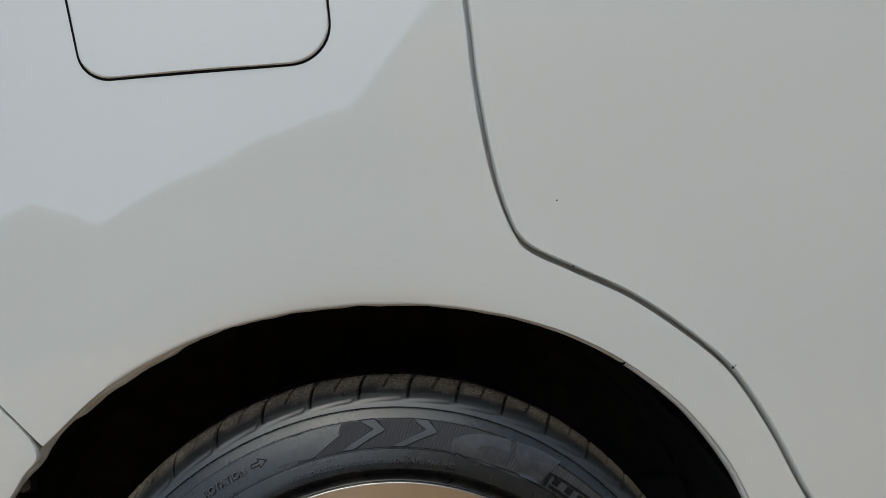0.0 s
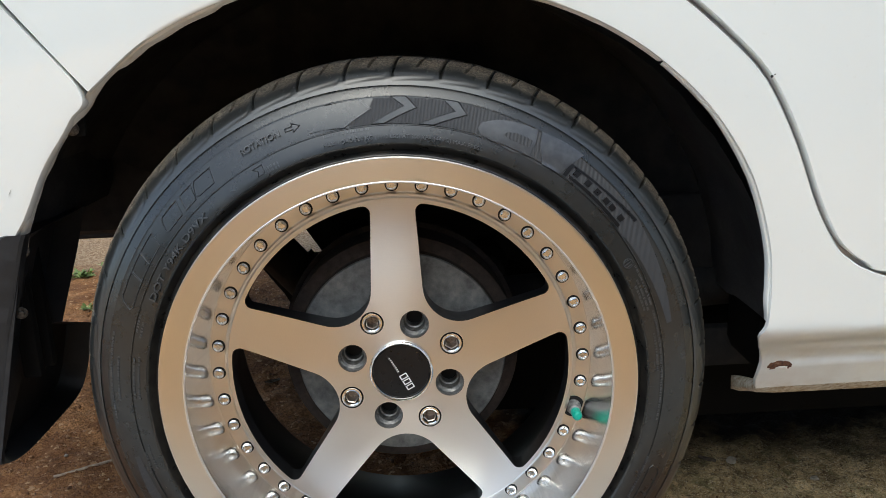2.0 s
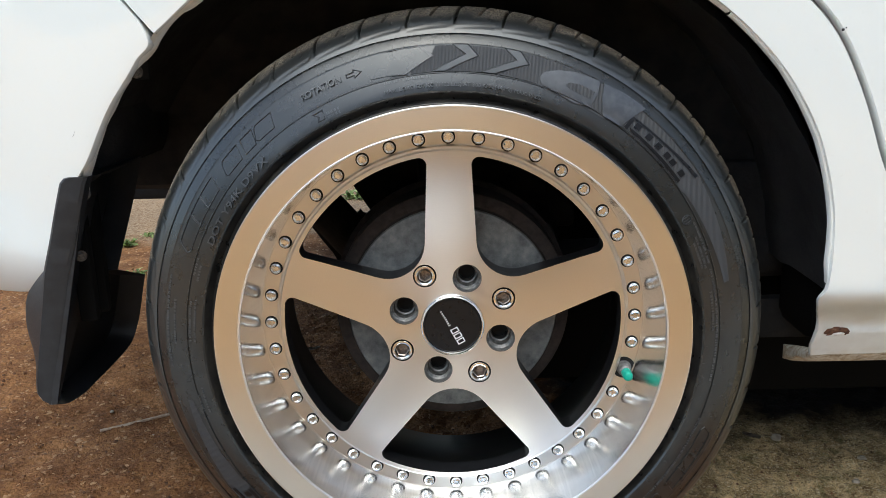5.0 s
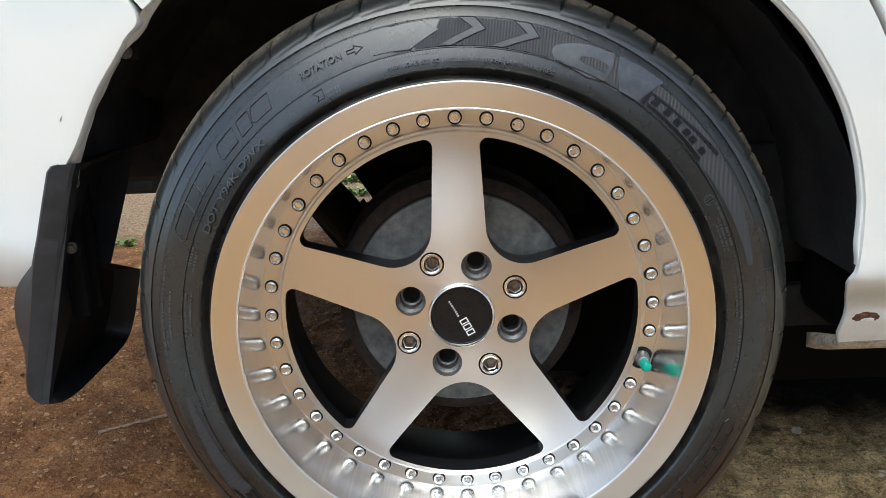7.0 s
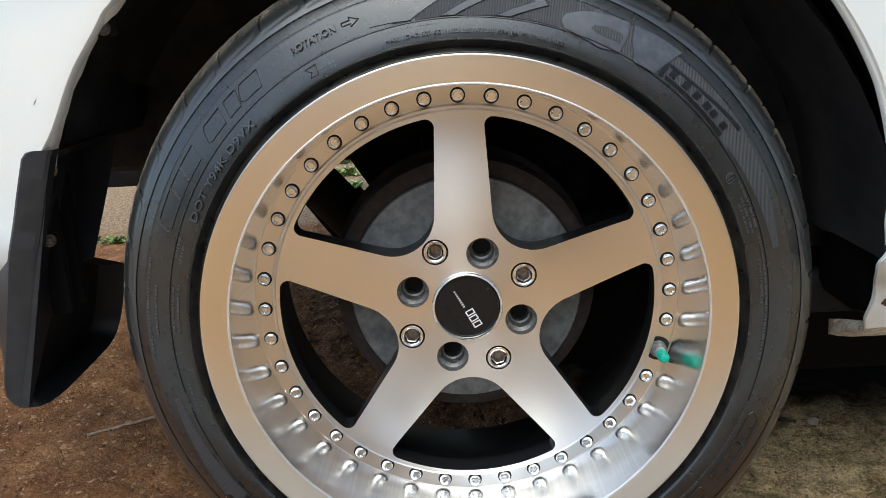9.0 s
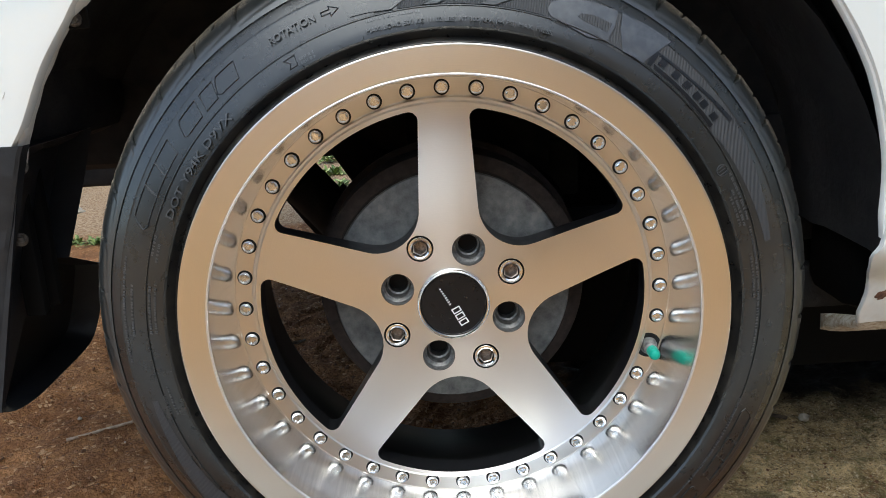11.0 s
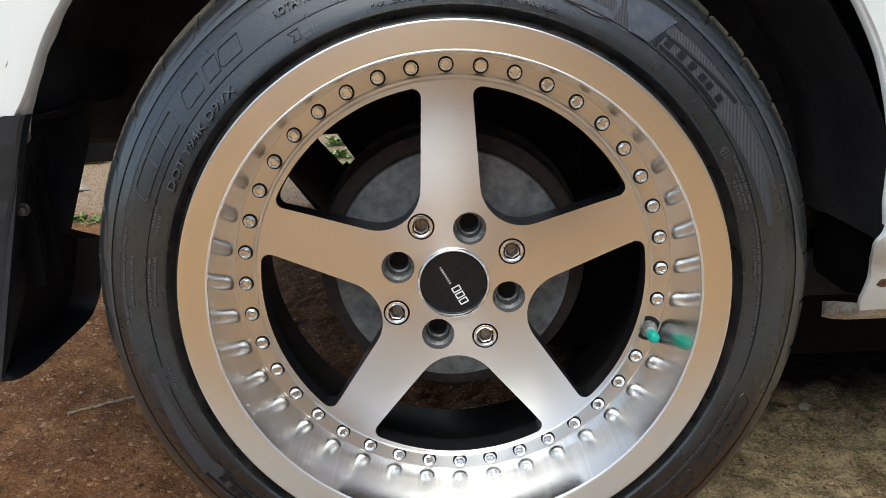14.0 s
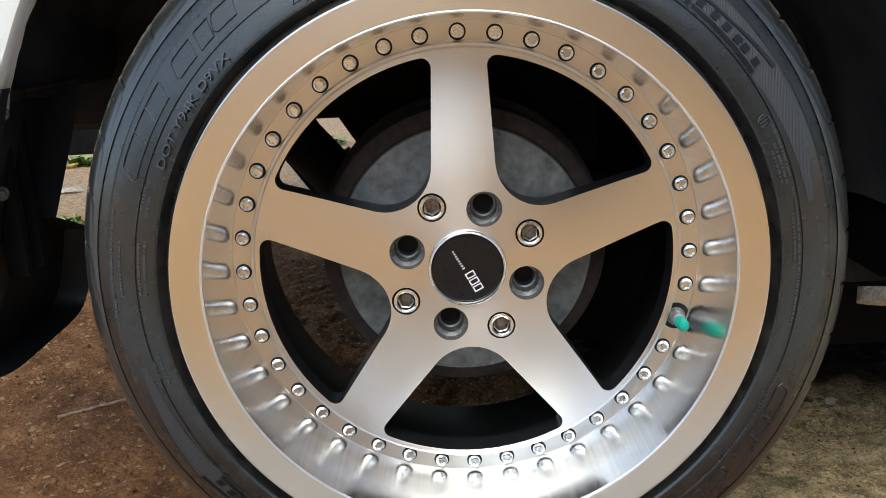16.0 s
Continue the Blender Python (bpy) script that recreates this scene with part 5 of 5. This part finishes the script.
for k, p in enumerate(pts):
    r = 0.0021 + 0.0004 * (k % 4 == 0) + 0.0003 * k / 13
    p = Vector((p.x, p.y, 0.5 * (ground_height(-0.547, 0.427) + ground_height(-0.41, 0.51)) + 0.004))
    ring = [bm.verts.new(p + Vector((0.4 * r * math.cos(a), -0.8 * r * math.cos(a), r * math.sin(a)))) for a in [2 * math.pi * i / 8 for i in range(8)]]
    if last:
        for i in range(8):
            bm.faces.new((last[i], last[(i + 1) % 8], ring[(i + 1) % 8], ring[i]))
    else:
        bm.faces.new(ring[::-1])
    last = ring
bm.faces.new(last)
tagged(new("twig", mesh_from("twig", fix_normals(bm), M["twig"])), "thin dry pale twig lying on soil", "twig")

tmp = bmesh.new()
bmesh.ops.create_icosphere(tmp, subdivisions=1, radius=1.0)
ICO = ([v.co.copy() for v in tmp.verts], [[v.index for v in f_.verts] for f_ in tmp.faces])
tmp.free()
CLOD = ([Vector(p) * 0.8 for p in ((-1, -1, -1), (1, -1, -1), (1, 1, -1), (-1, 1, -1), (-1, -1, 1), (1, -1, 1), (1, 1, 1), (-1, 1, 1))], [[0, 3, 2, 1], [4, 5, 6, 7], [0, 1, 5, 4], [1, 2, 6, 5], [2, 3, 7, 6], [3, 0, 4, 7]])
rng = random.Random(5)
pv, pf = [], []
for k in range(14000):
    x, y = rng.uniform(-1.3, 1.0), 0.12 + 2.4 * rng.random() ** 1.6
    s = rng.choice((0.0008, 0.0009, 0.0011, 0.0012, 0.0014, 0.0016, 0.0018, 0.0022, 0.0030)) * rng.uniform(0.7, 1.3)
    if (x > 0.1 and y > 0.30) or y > 1.35 + 0.25 * noise.noise(Vector((x * 5, y * 5, 0))):
        continue
    if x > 0.1:
        s *= 0.5
    if y > 1.0:
        s *= 1.6
    z = ground_height(x, y)
    pts_, faces_ = ICO if s > 0.003 else CLOD
    sx, sy, sz = rng.uniform(0.7, 1.4), rng.uniform(0.7, 1.3), rng.uniform(0.5, 0.9)
    rot = Matrix.Rotation(rng.uniform(0, 6), 3, "Z") @ Matrix.Rotation(rng.uniform(-0.6, 0.6), 3, "X")
    base = len(pv)
    for p in pts_:
        pv.append(rot @ Vector((p.x * sx, p.y * sy, p.z * sz)) * s * rng.uniform(0.85, 1.15) + Vector((x, y, z + s * 0.3)))
    pf += [[base + i for i in f_] for f_ in faces_]
pebble_mesh = bpy.data.meshes.new("pebbles")
pebble_mesh.from_pydata(pv, [], pf)
pebble_mesh.materials.append(M["pebble"])
tagged(new("pebbles", pebble_mesh), "small brown pebbles and clods scattered on soil", "pebbles", kind="stuff")


def weed(x, y, size, count, seed):
    """A low rosette of small leaves."""
    rng = random.Random(seed)
    bm = bmesh.new()
    z0 = ground_height(x, y)
    for k in range(count):
        a, tilt = rng.uniform(0, 6.28), rng.uniform(0.25, 1.2)
        ln, wd = size * rng.uniform(0.4, 0.9), size * rng.uniform(0.14, 0.26)
        base = Vector((x + rng.uniform(-0.5, 0.5) * size, y + rng.uniform(-0.5, 0.5) * size, z0))
        out = Vector((math.cos(a) * math.cos(tilt), math.sin(a) * math.cos(tilt), math.sin(tilt)))
        across = Vector((-math.sin(a), math.cos(a), 0)) * wd
        rows_ = []
        for f_, w_ in ((0.0, 0.2), (0.35, 0.8), (0.65, 1.0), (0.88, 0.6), (1.0, 0.05)):
            c_ = base + out * ln * f_ - Vector((0, 0, 0.35 * ln * f_ * f_))
            rows_.append([bm.verts.new(c_ + across * w_ * q_ + Vector((0, 0, abs(q_) * wd * 0.25))) for q_ in (-0.5, 0, 0.5)])
        for r0, r1 in zip(rows_, rows_[1:]):
            for i in range(2):
                bm.faces.new((r0[i], r0[i + 1], r1[i + 1], r1[i]))
    return tagged(new("weed", mesh_from("weed", bm, M["leaf"])), "small low green weed growing in soil", "weed", "weeds")


for k, (x, y, s, c) in enumerate(((-0.945, 1.585, 0.042, 70), (-0.925, 1.73, 0.03, 36), (-1.02, 1.62, 0.04, 60), (-1.075, 1.66, 0.035, 40), (-0.805, 1.275, 0.036, 40), (-0.355, 2.26, 0.06, 70), (-0.40, 2.52, 0.07, 80), (-0.44, 2.80, 0.07, 60), (-1.40, 2.62, 0.08, 90), (-1.30, 2.66, 0.06, 50))):
    weed(x, y, s, c, k)

m = Mat("pale_stone", (0.6, 0.55, 0.48), 0.85)
m.set("Base Color", m.ramp(m.noise(90.0, 6.0), [(0.3, (0.20, 0.165, 0.12)), (0.7, (0.40, 0.35, 0.28))]))
m.bump(m.noise(260.0, 5.0), 0.4, 0.001)
M["stone"] = m.m


def stone(x, y, wide, deep, high, words):
    """A worn, slightly sunken stone."""
    bm = bmesh.new()
    bmesh.ops.create_icosphere(bm, subdivisions=3, radius=1.0)
    z0 = ground_height(x, y)
    for v in bm.verts:
        v.co *= 1 + 0.3 * noise.noise(v.co * 1.6 + Vector((x * 9, y * 9, 0)))
        v.co = Vector((x + v.co.x * wide, y + v.co.y * deep, z0 + high * 0.5 + v.co.z * high))
    return tagged(new("stone", mesh_from("stone", bm, M["stone"])), words, "stone", "stones")


stone(-1.205, 2.06, 0.040, 0.028, 0.012, "pale flat stone lying on dry soil")
stone(0.461, 0.362, 0.0075, 0.006, 0.005, "small grey-tan stone lying on old concrete")
stone(0.565, 0.320, 0.006, 0.005, 0.003, "small grey-tan stone lying on old concrete")
stone(0.530, 0.262, 0.005, 0.004, 0.003, "small grey-tan stone lying on old concrete")
stone(-0.560, 0.505, 0.0032, 0.003, 0.0025, "small pale stone lying on brown soil")


def fallen_leaf(x, y, size, turn_, seed, words="curled dry brown leaf lying on concrete", mat="dry_leaf"):
    rng = random.Random(seed)
    bm = bmesh.new()
    z0 = ground_height(x, y) + 0.003
    rows_ = []
    for f_, w_ in ((-1, 0.05), (-0.6, 0.6), (-0.1, 1.0), (0.4, 0.8), (0.8, 0.4), (1.0, 0.05)):
        rows_.append([bm.verts.new((x + size * (f_ * math.cos(turn_) - q_ * w_ * 0.5 * math.sin(turn_)), y + size * (f_ * math.sin(turn_) + q_ * w_ * 0.5 * math.cos(turn_)), z0 + size * (0.25 * abs(q_) + 0.15 * f_ * f_ + rng.uniform(0, 0.08)))) for q_ in (-1, 0, 1)])
    for r0, r1 in zip(rows_, rows_[1:]):
        for i in range(2):
            bm.faces.new((r0[i], r0[i + 1], r1[i + 1], r1[i]))
    bmesh.ops.solidify(bm, geom=bm.faces[:], thickness=0.0006)
    return tagged(new("fallen_leaf", mesh_from("fallen_leaf", bm, M[mat])), words, "leaf", "fallen leaves")


fallen_leaf(0.425, 0.362, 0.013, -0.6, 1)
fallen_leaf(-0.27, 0.75, 0.014, 0.4, 2)
fallen_leaf(-1.42, 2.55, 0.035, 0.5, 3, "bright yellow leaf lying among weeds", "yellow_leaf")
fallen_leaf(-1.34, 2.60, 0.028, 1.6, 4, "bright yellow leaf lying among weeds", "yellow_leaf")
